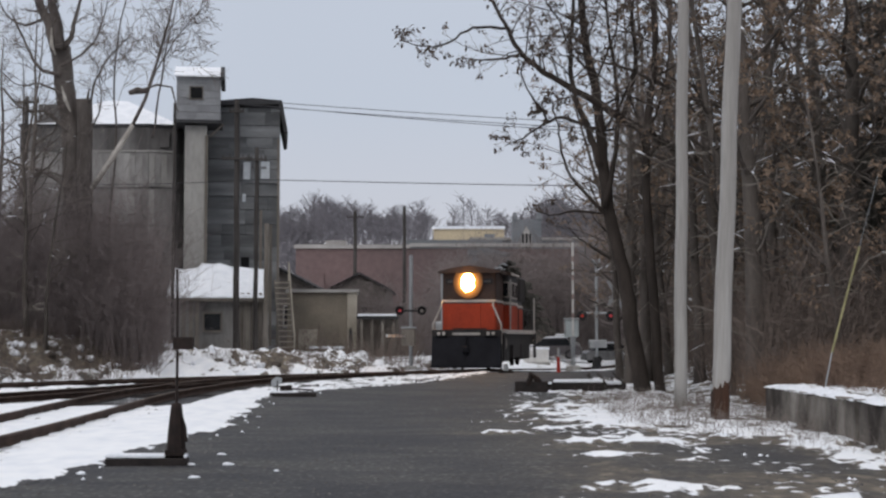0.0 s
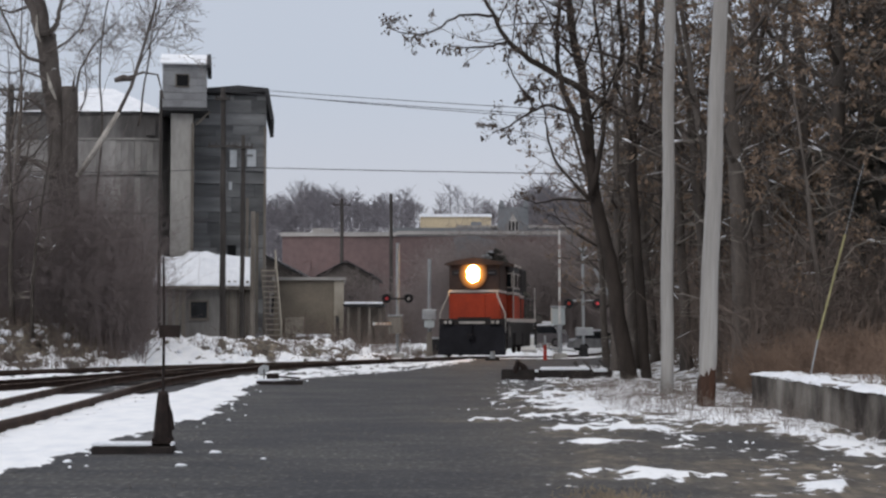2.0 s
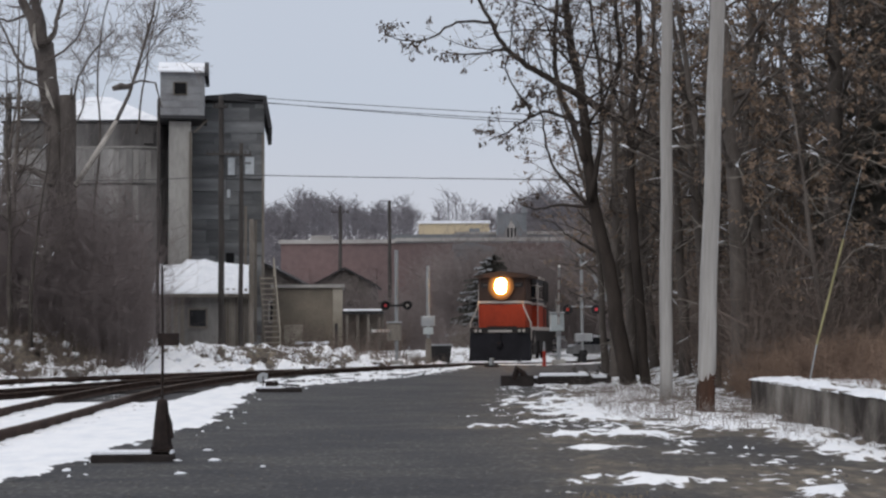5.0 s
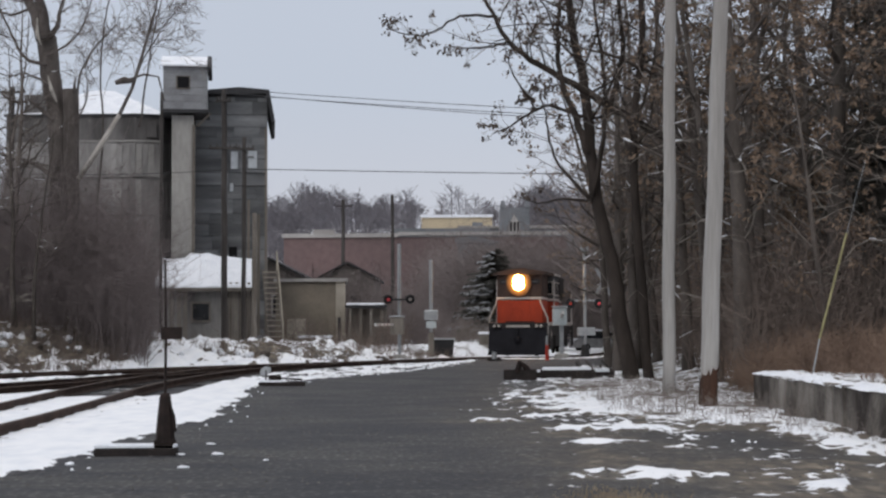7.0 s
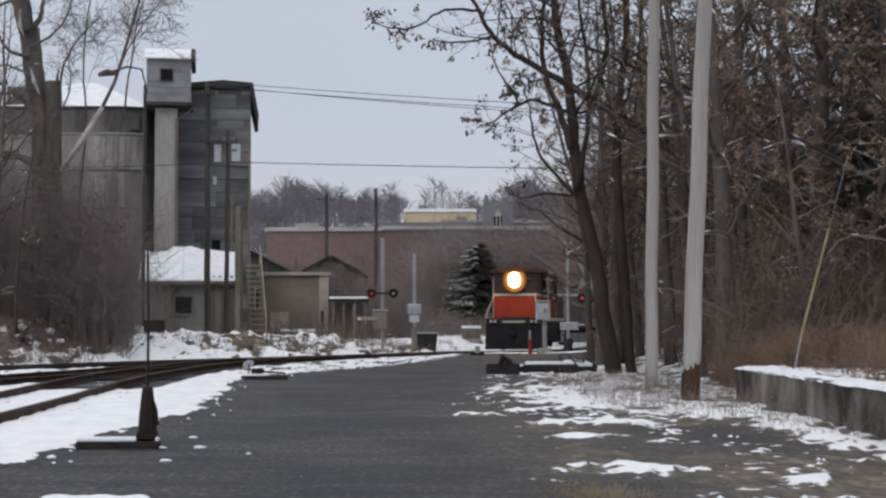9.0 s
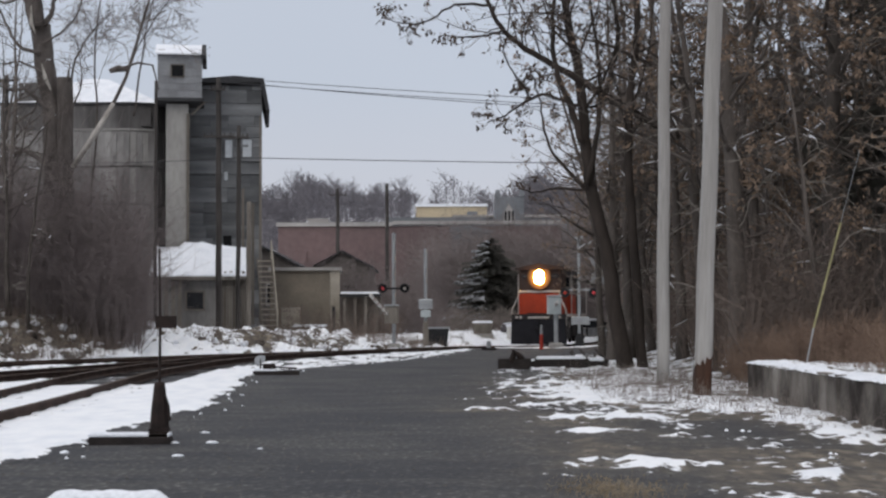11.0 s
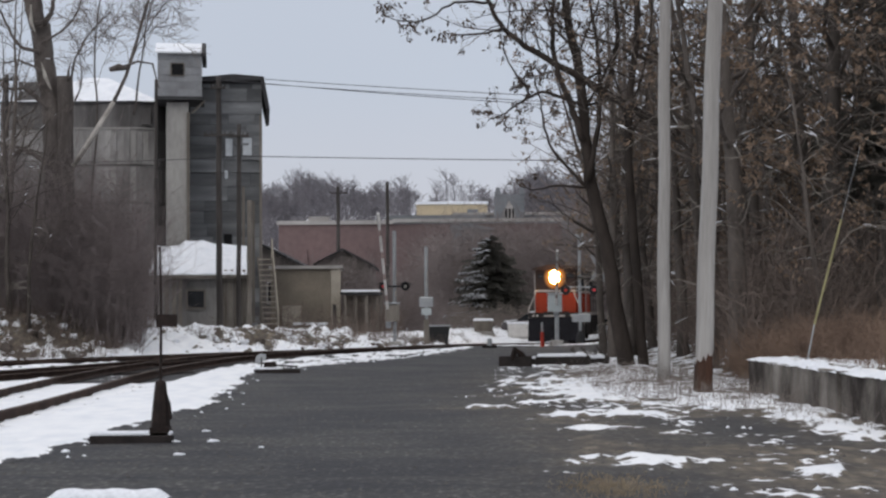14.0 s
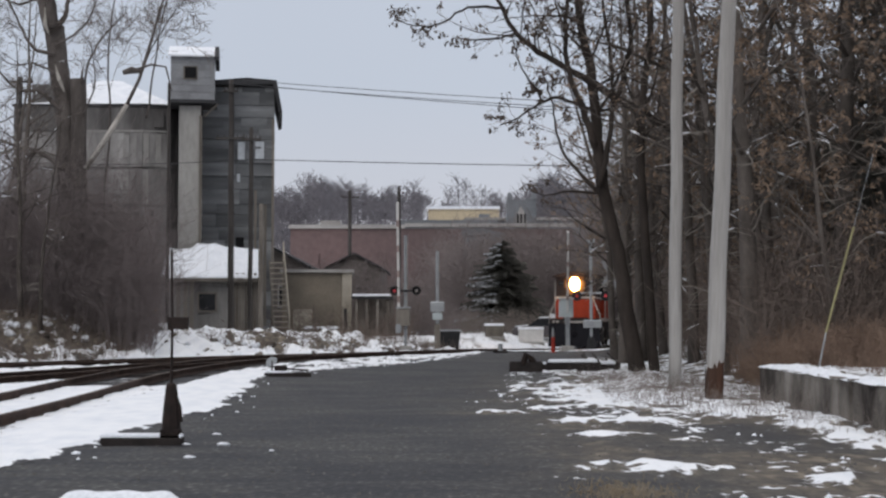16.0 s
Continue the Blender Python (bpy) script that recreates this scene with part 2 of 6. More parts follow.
RAILING = material("pale_handrail", (0.5, 0.47, 0.44), rough=0.5, fine=20, bump=0)
STEEL = material("galvanised_steel", (0.42, 0.44, 0.45), (0.3, 0.31, 0.32), 0.5, 0.5, scale=2, fine=20)
SIGNALBLK = material("signal_black", (0.03, 0.03, 0.032), rough=0.6, bump=0)
SILVER = material("aluminium_case", (0.5, 0.55, 0.56), (0.4, 0.44, 0.45), 0.45, 0.2, scale=2, fine=20)
WHITEP = material("white_paint", (0.7, 0.69, 0.67), (0.55, 0.54, 0.52), 0.6, scale=2, fine=20, bump=0)
REDP = material("red_paint", (0.5, 0.06, 0.04), rough=0.6, bump=0)
RUBBER = material("tyre_rubber", (0.02, 0.02, 0.02), rough=0.9, bump=0.1)
GLASSD = material("dark_window_glass", (0.02, 0.022, 0.025), rough=0.12, bump=0)
PANE = material("whitened_pane", (0.55, 0.58, 0.6), (0.4, 0.43, 0.46), 0.3, bump=0)
YELLOW = material("yellow_plastic_guard", (0.36, 0.33, 0.17), rough=0.6, bump=0)
WIRE = material("wire_insulation", (0.06, 0.06, 0.065), rough=0.7, bump=0)
HEADLAMP = glow("headlamp_glow", (1.0, 0.5, 0.13), 80)
REDLAMP = glow("red_signal_glow", (0.5, 0.05, 0.06), 0.2)
# old wall tone with some distance haze lifted into it
OLDWALL = material("dim_old_wall", (0.18, 0.16, 0.148), (0.12, 0.106, 0.098), 0.9, scale=0.5, fine=7)
THICKET = material("thicket_twigs", (0.235, 0.2, 0.195), (0.13, 0.11, 0.106), 0.95, scale=0.5, fine=5, bump=0)
DARKBARK = material("sooty_bark", (0.062, 0.05, 0.043), (0.03, 0.025, 0.022), 0.95, scale=3, fine=22, stretch=(1, 1, 0.3), bump=0.8)


def lamp_material():
    """The lamp's bloom painted as emission: hot in the middle, fading to the dark housing."""
    m = bpy.data.materials.new("headlamp_halo_disc")
    m.use_nodes = True
    n, l = m.node_tree.nodes, m.node_tree.links
    b = n["Principled BSDF"]
    tc, mp, ln, rp = n.new("ShaderNodeTexCoord"), n.new("ShaderNodeMapping"), n.new("ShaderNodeVectorMath"), n.new("ShaderNodeValToRGB")
    mp.inputs["Location"].default_value = (0.04, 0, -3.78 * 0.86)
    mp.inputs["Scale"].default_value = (1, 0, 0.86)
    ln.operation = "LENGTH"
    for el, (p, c) in zip((rp.color_ramp.elements[0], rp.color_ramp.elements.new(0.34), rp.color_ramp.elements.new(0.46), rp.color_ramp.elements[-1]), ((0.24, (1.6, 0.85, 0.18)), (0.34, (1.05, 0.38, 0.045)), (0.48, (0.3, 0.09, 0.014)), (0.66, (0.02, 0.006, 0.001)))):
        el.position, el.color = p, (*c, 1)
    l.new(tc.outputs["Object"], mp.inputs[0])
    l.new(mp.outputs[0], ln.inputs[0])
    l.new(ln.outputs["Value"], rp.inputs[0])
    l.new(rp.outputs[0], b.inputs["Emission Color"])
    b.inputs["Emission Strength"].default_value = 1.0
    b.inputs["Base Color"].default_value = (0.03, 0.026, 0.025, 1)
    b.inputs["Roughness"].default_value = 0.7
    b.inputs["Specular IOR Level"].default_value = 0.2
    return m


HALO = lamp_material()
STONE = material("road_stone", (0.14, 0.135, 0.13), (0.07, 0.068, 0.066), 0.9, scale=8, fine=40)


# ---------- ground ----------
def lerp_table(table, s):
    return float(np.interp(s, [a for a, _ in table], [b for _, b in table]))


def ease(a, b, s):
    s = min(1.0, max(0.0, (s - a) / (b - a)))
    return s * s * (3 - 2 * s)


# edges of the gravel road: distance along y, x
ROAD_L = [(9, -4.5), (14.4, -4.4), (16.2, -4.0), (17.6, -3.95), (21.6, -3.75), (22.9, -3.25), (28.9, -3.85), (37.3, -4.3), (41.4, -2.95), (43.7, -1.8), (52.7, 0.95), (59, 2.0), (63, 2.6)]
ROAD_R = [(9, 2.6), (12, 3.3), (15.2, 4.4), (18, 4.4), (20, 3.7), (22.2, 2.8), (25, 1.6), (27.9, 1.4), (33, 2.1), (37, 2.3), (42, 3.0), (50, 4.3), (60, 9), (63, 14)]
TRACK_A = [(-34, 15), (-23, 31), (-13.4, 43.6), (-7.5, 51.6), (-2.6, 57.2), (0.86, 62.6), (2.95, 69.5), (4.85, 75), (8.1, 85), (12.3, 97), (19, 118)]
TRACK_B = [(-17, 10), (-13.4, 24), (-10.4, 34.3), (-7.9, 43), (-5.7, 50), (-3.4, 55.6)]
TRACK_C = [(-6.6, 8), (-6.65, 19.4), (-6.8, 25), (-7.15, 32), (-7.15, 38), (-6.5, 45), (-5.2, 51)]


def smooth_line(pts, n=12):
    out = []
    p = [Vector((x, y, 0)) for x, y in pts]
    for i in range(len(p) - 1):
        a, b, c, d = p[max(i - 1, 0)], p[i], p[i + 1], p[min(i + 2, len(p) - 1)]
        for k in range(n):
            s = k / n
            out.append(0.5 * ((2 * b) + (c - a) * s + (2 * a - 5 * b + 4 * c - d) * s * s + (3 * b - a - 3 * c + d) * s ** 3))
    out.append(p[-1])
    return out


LINES = {k: smooth_line(t) for k, t in (("A", TRACK_A), ("B", TRACK_B), ("C", TRACK_C))}
LINE_XY = {k: np.array([(q.x, q.y) for q in v]) for k, v in LINES.items()}


def track_gap(x, y):
    return min(float(np.min(np.hypot(a[:, 0] - x, a[:, 1] - y))) for a in LINE_XY.values())


A_Y, A_X = LINE_XY["A"][:, 1], LINE_XY["A"][:, 0]


def land(x, y):
    """Height of the bare ground."""
    h = 0.0
    left = float(np.interp(y, A_Y, A_X)) - x
    h += (0.75 + 0.9 * ease(10, 14.5, -x) * (1 - ease(62, 71, y))) * ease(3, 10, left) * ease(20, 40, y) * (1 - ease(120, 160, y))
    h -= 0.46 * ease(60, 90, y)
    if y < 26.3:
        h += 0.58 if x > 6.1 else 0.0
        h += 0.5 * ease(9, 16, x)
    else:
        h += 0.6 * ease(6.2 + 0.5 * ease(26, 40, y), 9.5, x) * (1 - ease(55, 75, y))
    h += 36 * ease(230, 520, y) + 14 * ease(520, 900, y)
    h += 0.05 * (noise.noise((x * 0.25, y * 0.12, 3.1))) * (1 if y < 200 else 0)
    return h


# patches of old snow on the right of the road: x, y, half width, half length
PATCHES = [(2.25, 14.5, 0.55, 0.5), (1.45, 14.2, 0.14, 0.16), (2.05, 20.9, 0.4, 0.45), (2.95, 20.8, 0.6, 0.5), (1.0, 22.8, 0.55, 0.3), (2.05, 18.3, 0.55, 0.25), (3.0, 17.6, 0.25, 0.2),
           (2.6, 26.4, 1.2, 0.7), (3.9, 26.9, 0.9, 1.3), (2.5, 29.2, 0.8, 0.6), (3.2, 32.0, 1.2, 0.9), (3.75, 13.6, 0.25, 0.25), (5.3, 18.5, 0.45, 2.2), (4.7, 22.5, 0.8, 1.4), (1.9, 24.2, 0.6, 0.3)]


def patch_at(x, y, grow=1.0):
    return max(math.exp(-((x - a) / (w * grow)) ** 2 - ((y - b) / (h * grow)) ** 2) for a, b, w, h in PATCHES)


def snow_cover(x, y):
    """How much snow lies at a place, 0 to 1."""
    n = noise.fractal((x * 0.9, y * 0.28, 0.5), 0.9, 2.1, 5) * 0.5
    n2 = noise.fractal((x * 2.6, y * 0.9, 7.5), 0.9, 2.1, 4) * 0.5
    n3 = noise.fractal((x * 5.5, y * 1.6, 4.5), 0.8, 2.1, 3) * 0.5
    xl, xr = lerp_table(ROAD_L, y), lerp_table(ROAD_R, y)
    if y < 64:
        if x < xl:
            c = ease(0.0, 0.3, xl - x + 0.9 * n2 + 0.35 * n3) * 1.0
            left = float(np.interp(y, A_Y, A_X)) - x
            if left > 1.5:
                c = 0.5 + 0.5 * n + 0.75 * n2 + 0.55 * n3 - 0.3 * ease(3.5, 6.5, left) + 0.5 * ease(-12.5, -10.5, x) * (1 - 0.75 * ease(-9.5, -7.5, x) * ease(3.0, 4.5, left))
            else:
                c -= 0.1 * ease(0.2, 0.7, n2) + ease(34, 44, y) * (0.46 + 0.9 * n2 + 0.9 * n3)
        elif x > xr:
            into = x - xr
            n4 = noise.fractal((x * 1.5, y * 1.3, 11.5), 0.9, 2.1, 4) * 0.5
            n5 = noise.fractal((x * 4.5, y * 3.4, 14.5), 0.8, 2.1, 3) * 0.5
            c = ease(-0.4, 1.8, into) * 0.38 + 0.08 + 0.25 * n + 0.75 * n4 + 0.95 * n5 + 0.42 * patch_at(x, y)
            c -= 0.2 * ease(7.0, 10, x)
        else:
            edge = min(x - xl, xr - x)
            n4 = noise.fractal((x * 1.6, y * 1.5, 11.5), 0.9, 2.1, 4) * 0.5
            n5 = noise.fractal((x * 4.5, y * 3.4, 14.5), 0.8, 2.1, 3) * 0.5
            c = 0.22 * (1 - ease(0, 1.5, edge)) + 0.5 * n4 - 0.1 + 0.75 * n5
            if x - xl < xr - x:
                c = c - 0.25
            elif y < 46:
                c += 0.2 * ease(0.4, 2.2, x) + 0.66 * patch_at(x, y)
    else:
        c = 0.62 + 0.7 * n + 0.35 * n2
        if x > 9:
            c += 0.1
        if y > 130:
            c = 0.45 + 0.5 * n
    g = track_gap(x, y) if -26 < x < 20 and y < 130 else 9
    if g < 1.5:
        spur = y < 31 and abs(x - float(np.interp(y, LINE_XY["C"][:, 1], LINE_XY["C"][:, 0]))) < 1.6
        c = min(c, (0.74 if spur else 0.22) + 0.45 * n2 + 0.2 * n + 0.2 * n3)
    return min(1.0, max(0.0, c))


xs = np.unique(np.concatenate([-np.geomspace(19, 2600, 24), np.arange(-19, 15, 0.17), np.geomspace(15, 2600, 26)]))
ys = np.unique(np.concatenate([np.linspace(-400, 8, 12), np.arange(8, 70, 0.19), np.geomspace(70, 4200, 70)]))
verts, cover, weedy = [], [], []
for yy in ys:
    for xx in xs:
        x, y = float(xx), float(yy)
        near = 8 <= y <= 140 and -40 < x < 40
        c = snow_cover(x, y) if near else 0.5 + 0.4 * noise.noise((x * 0.03, y * 0.03, 1))
        z = land(x, y)
        if near:
            lump = noise.fractal((x * 2.2, y * 1.5, 2.0), 0.9, 2.1, 3)
            bank = float(np.interp(y, A_Y, A_X)) - x
            if 2.2 < bank < 14 and 40 < y < 78:
                z += (0.24 + 0.2 * ease(55, 66, y)) * ease(2.2, 4, bank) * noise.fractal((x * 0.85, y * 0.7, 6.0), 0.8, 2.1, 4)
            z += (0.045 + 0.03 * lump) * ease(0.42, 0.6, c) + 0.006 * noise.noise((x * 1.3, y * 0.8, 9))
        verts.append((x, y, z))
        cover.append(c)
        left = float(np.interp(y, A_Y, A_X)) - x
        w = max(ease(2.0, 6, left), ease(0.3, 1.2, x - lerp_table(ROAD_R, y)), 1.0 if y > 66 else 0.0, 0.8 * ease(2.0, 3.2, x) * (1 if y < 16 else 0), 0.75 * ease(0.9, 1.8, x) * ease(0.1, 0.45, noise.noise((x * 0.8, y * 0.7, 5.5))) * (1 if y < 30 else 0), 0.3 * ease(0.0, 1.6, x) * (1 - ease(34, 40, y)) * (0.7 + 0.6 * noise.noise((x * 0.9, y * 0.8, 2.5))), 0.8 * patch_at(x, y, 1.6) if 8 < y < 40 and -1 < x < 8 else 0.0)
        weedy.append(w)
nx = len(xs)
faces = [(j * nx + i, j * nx + i + 1, (j + 1) * nx + i + 1, (j + 1) * nx + i) for j in range(len(ys) - 1) for i in range(nx - 1)]
gm = bpy.data.meshes.new("ground")
gm.from_pydata(verts, [], faces)
gm.attributes.new("cover", "FLOAT", "POINT").data.foreach_set("value", cover)
gm.attributes.new("weedy", "FLOAT", "POINT").data.foreach_set("value", weedy)
gm.shade_smooth()


def ground_material():
    m = bpy.data.materials.new("gravel_snow_and_weeds")
    m.use_nodes = True
    n, l = m.node_tree.nodes, m.node_tree.links
    b = n["Principled BSDF"]
    geo = n.new("ShaderNodeNewGeometry")

    def noise_at(scale, detail, stretch):
        mp = n.new("ShaderNodeMapping")
        mp.inputs["Scale"].default_value = stretch
        l.new(geo.outputs["Position"], mp.inputs[0])
        q = n.new("ShaderNodeTexNoise")
        q.inputs["Scale"].default_value, q.inputs["Detail"].default_value = scale, detail
        l.new(mp.outputs[0], q.inputs["Vector"])
        return q.outputs[0]

    def ramp_of(src, stops):
        r = n.new("ShaderNodeValToRGB")
        while len(r.color_ramp.elements) < len(stops):
            r.color_ramp.elements.new(0.5)
        for el, (p, c) in zip(r.color_ramp.elements, stops):
            el.position, el.color = p, (*c, 1)
        l.new(src, r.inputs[0])
        return r.outputs[0]

    def mix(fac, a, c):
        q = n.new("ShaderNodeMix")
        q.data_type = "RGBA"
        l.new(fac, q.inputs["Factor"])
        l.new(a, q.inputs["A"])
        l.new(c, q.inputs["B"])
        return q.outputs["Result"]

    def attr(name):
        q = n.new("ShaderNodeAttribute")
        q.attribute_name = name
        return q.outputs["Fac"]

    stones = noise_at(15, 9, (1, 0.5, 1))
    patches = noise_at(0.5, 5, (0.7, 0.8, 1))
    road = ramp_of(stones, [(0.3, (0.008, 0.0082, 0.0115)), (0.56, (0.0165, 0.0168, 0.0215)), (0.78, (0.07, 0.071, 0.076))])
    road2 = ramp_of(stones, [(0.3, (0.02, 0.0195, 0.0195)), (0.55, (0.046, 0.045, 0.044)), (0.78, (0.2, 0.19, 0.18))])
    streaks = noise_at(1.7, 7, (0.45, 1.1, 1))
    both = n.new("ShaderNodeMath")
    both.operation = "MULTIPLY_ADD"
    l.new(streaks, both.inputs[0])
    both.inputs[1].default_value = 1.0
    l.new(patches, both.inputs[2])
    halved = n.new("ShaderNodeMath")
    halved.operation, halved.inputs[1].default_value = "MULTIPLY", 0.5
    l.new(both.outputs[0], halved.inputs[0])
    fac = ramp_of(halved.outputs[0], [(0.43, (0, 0, 0)), (0.5, (0.4, 0.4, 0.4)), (0.58, (1, 1, 1))])
    base = mix(fac, road, road2)
    weeds = ramp_of(noise_at(5, 7, (1, 0.5, 1)), [(0.3, (0.05, 0.042, 0.034)), (0.52, (0.12, 0.097, 0.072)), (0.72, (0.28, 0.235, 0.17))])
    wf = n.new("ShaderNodeMath")
    wf.operation = "MULTIPLY"
    l.new(attr("weedy"), wf.inputs[0])
    l.new(ramp_of(noise_at(2.2, 4, (1, 0.4, 1)), [(0.3, (0.45, 0.45, 0.45)), (0.6, (1, 1, 1))]), wf.inputs[1])
    base = mix(wf.outputs[0], base, weeds)
    snow = ramp_of(noise_at(3, 5, (1, 0.5, 1)), [(0.3, (0.74, 0.77, 0.82)), (0.6, (0.86, 0.875, 0.9))])
    sm = n.new("ShaderNodeMath")
    sm.operation = "MULTIPLY_ADD"
    l.new(noise_at(6, 10, (1, 0.8, 1)), sm.inputs[0])
    sm.inputs[1].default_value = 1.1
    l.new(attr("cover"), sm.inputs[2])
    half_sm = n.new("ShaderNodeMath")
    half_sm.operation, half_sm.inputs[1].default_value = "MULTIPLY", 0.5
    l.new(sm.outputs[0], half_sm.inputs[0])
    sf = ramp_of(half_sm.outputs[0], [(0.485, (0, 0, 0)), (0.53, (1, 1, 1))])
    base = mix(sf, base, snow)
    l.new(base, b.inputs["Base Color"])
    rr = n.new("ShaderNodeMapRange")
    rr.inputs["To Min"].default_value, rr.inputs["To Max"].default_value = 0.8, 0.65
    l.new(sf, rr.inputs["Value"])
    l.new(rr.outputs[0], b.inputs["Roughness"])
    bp = n.new("ShaderNodeBump")
    bp.inputs["Strength"].default_value, bp.inputs["Distance"].default_value = 0.6, 0.03
    l.new(stones, bp.inputs["Height"])
    l.new(bp.outputs[0], b.inputs["Normal"])
    return m


gm.materials.append(ground_material())
tagged(new("ground", gm), "dark wet gravel road with snow and dry weeds beside it", "ground", kind="structure")


# ---------- railway tracks ----------
def rail_geo(line, off, z0):
    prof = [(-0.07, 0.0), (0.07, 0.0), (0.07, 0.015), (0.012, 0.035), (0.012, 0.115), (0.036, 0.125), (0.036, 0.165), (-0.036, 0.165), (-0.036, 0.125), (-0.012, 0.115), (-0.012, 0.035), (-0.07, 0.015)]
    g, n = Geo(), len(prof)
    for i, p in enumerate(line):
        d = (line[min(i + 1, len(line) - 1)] - line[max(i - 1, 0)]).normalized()
        s = Vector((d.y, -d.x, 0))
        for a, b in prof:
            q = p + s * (off + a)
            g.v.append((q.x, q.y, z0 + b - 0.46 * ease(60, 90, q.y)))
    for i in range(len(line) - 1):
        for k in range(n):
            a, c = i * n + k, i * n + (k + 1) % n
            g.f.append((a, c, c + n, a + n))
    g.f += [tuple(range(n - 1, -1, -1)), tuple((len(line) - 1) * n + k for k in range(n))]
    return g


TIE = Geo().bevel(-1.3, 1.3, -0.115, 0.115, -0.14, 0.02, 0.015).mesh("tie", TIMBER)


def track(key, label, lift):
    line = LINES[key]
    t = thing("railway_track", label, "railway track", kind="structure")
    for off in (-0.7525, 0.7525):
        r = part("rail", rail_geo(line, off, lift), RUST, t)
        part("rail_head", Geo_head(line, off, lift), RAILTOP, r, "worn rail head")
    run = 0.0
    for a, b in zip(line, line[1:]):
        step = (b - a).length
        while run < step:
            p = a.lerp(b, run / step)
            if 15 < p.y < 75 and not (key == "C" and p.y < 36):
                o = part("tie", TIE, None, t)
                o.matrix_basis = pose(p.x, p.y, lift - 0.012 - 0.46 * ease(60, 90, p.y) + random.uniform(-0.02, 0.01), 0, 0, math.degrees(math.atan2(b.y - a.y, b.x - a.x)) - 90 + random.uniform(-2, 2))
            run += 0.62
        run -= step
    return t


def Geo_head(line, off, z0):
    g = Geo()
    for i, p in enumerate(line):
        d = (line[min(i + 1, len(line) - 1)] - line[max(i - 1, 0)]).normalized()
        s = Vector((d.y, -d.x, 0))
        for a, b in ((-0.03, 0.163), (0.03, 0.163), (0.022, 0.171), (-0.022, 0.171)):
            q = p + s * (off + a)
            g.v.append((q.x, q.y, z0 + b - 0.46 * ease(60, 90, q.y)))
    for i in range(len(line) - 1):
        for k in range(4):
            a, c = i * 4 + k, i * 4 + (k + 1) % 4
            g.f.append((a, c, c + 4, a + 4))
    return g


track("A", "rusty main railway track curving across the road", -0.06)
track("B", "rusty siding track beside the main line", -0.03)
track("C", "rusty spur track half buried in snow", 0.02)


# ---------- grain elevator with silos ----------
def silo_block():
    t = thing("concrete_silo_building", "weathered grey concrete silo block with snowy roof", "silo")
    rnd = random.Random(17)
    foot = [(-23.1, 79.5), (-16.2, 78.2), (-14.9, 78.4), (-14.15, 79.8), (-14.15, 92), (-23.1, 92)]
    levels = [0.0, 3.3, 5.35, 7.55, 9.6, 11.6]
    for a, b in zip(levels, levels[1:]):
        part("concrete_course", Geo().prism(foot, "z", a, b - 0.09), CONCRETE, t)
    inner = [(x * 0.997 - 0.05, y + 0.06) for x, y in foot]
    part("core", Geo().prism(inner, "z", 0, 12.9), STAINED, t, "shadowed joint between courses")
    part("top_band", Geo().prism([(x, y + 0.02) for x, y in foot], "z", 11.62, 12.95), STAINED, t, "darker stained upper wall band")
    part("band_ledge", Geo().prism([(-20.2, 78.9), (-16.2, 78.14), (-14.86, 78.34), (-14.9, 78.5), (-16.2, 78.3), (-20.2, 79.06)], "z", 11.5, 11.6), CONCRETE_L, t, "pale ledge under the upper band")
    # staves on the rounded corner, each a little proud of the wall
    run = [Vector((-17.6, 78.46, 0)), Vector((-16.2, 78.2, 0)), Vector((-14.9, 78.4, 0)), Vector((-14.15, 79.8, 0))]
    for a, b in zip(run, run[1:]):
        d = (b - a)
        n = max(2, int(d.length / 0.3))
        out = Vector((d.y, -d.x, 0)).normalized()
        for k in range(n):
            p, q = a + d * ((k + 0.06) / n), a + d * ((k + 0.94) / n)
            for z0, z1 in zip(levels[1:], levels[2:]):
                if rnd.random() < 0.72:
                    o = out * rnd.uniform(0.015, 0.06)
                    i = out * -0.04
                    part("stave", Geo().prism([((p + i).x, (p + i).y), ((p + o).x, (p + o).y), ((q + o).x, (q + o).y), ((q + i).x, (q + i).y)], "z", z0 + rnd.uniform(0.02, 0.12), z1 - rnd.uniform(0.12, 0.3)), rnd.choice((CONCRETE, CONCRETE, CONCRETE, CONCRETE_L)), t)
    # formwork panels on the flat wall
    for z0, z1 in zip(levels[1:], levels[2:]):
        x = -22.9
        while x < -18.0:
            w = rnd.uniform(0.9, 1.7)
            ya = 79.5 + (x + 23.1) * (-1.3 / 6.9)
            yb = 79.5 + (x + w + 23.1) * (-1.3 / 6.9)
            o = rnd.uniform(0.01, 0.045)
            part("formwork_panel", Geo().prism([(x, ya - o), (x + w - 0.05, yb - o), (x + w - 0.05, yb + 0.05), (x, ya + 0.05)], "z", z0 + 0.05, z1 - 0.16), CONCRETE, t)
            x += w
    g = Geo()
    g.v += [(-23.0, 79.6, 12.97), (-14.3, 78.6, 12.97), (-14.1, 92, 12.97), (-23.0, 92, 12.97), (-18.8, 83, 15.0), (-18.0, 88, 15.0), (-17.6, 83, 15.0)]
    g.f += [(0, 1, 6, 4), (1, 2, 5, 6), (2, 3, 5), (3, 0, 4, 5), (4, 6, 5), (3, 2, 1, 0)]
    part("roof", g, SNOW, t, "snow covered hipped roof")
    part("roof_house", Geo().box(-22.2, -19.9, 79.9, 84, 12.96, 14.2), STAINED, t, "low concrete roof house")
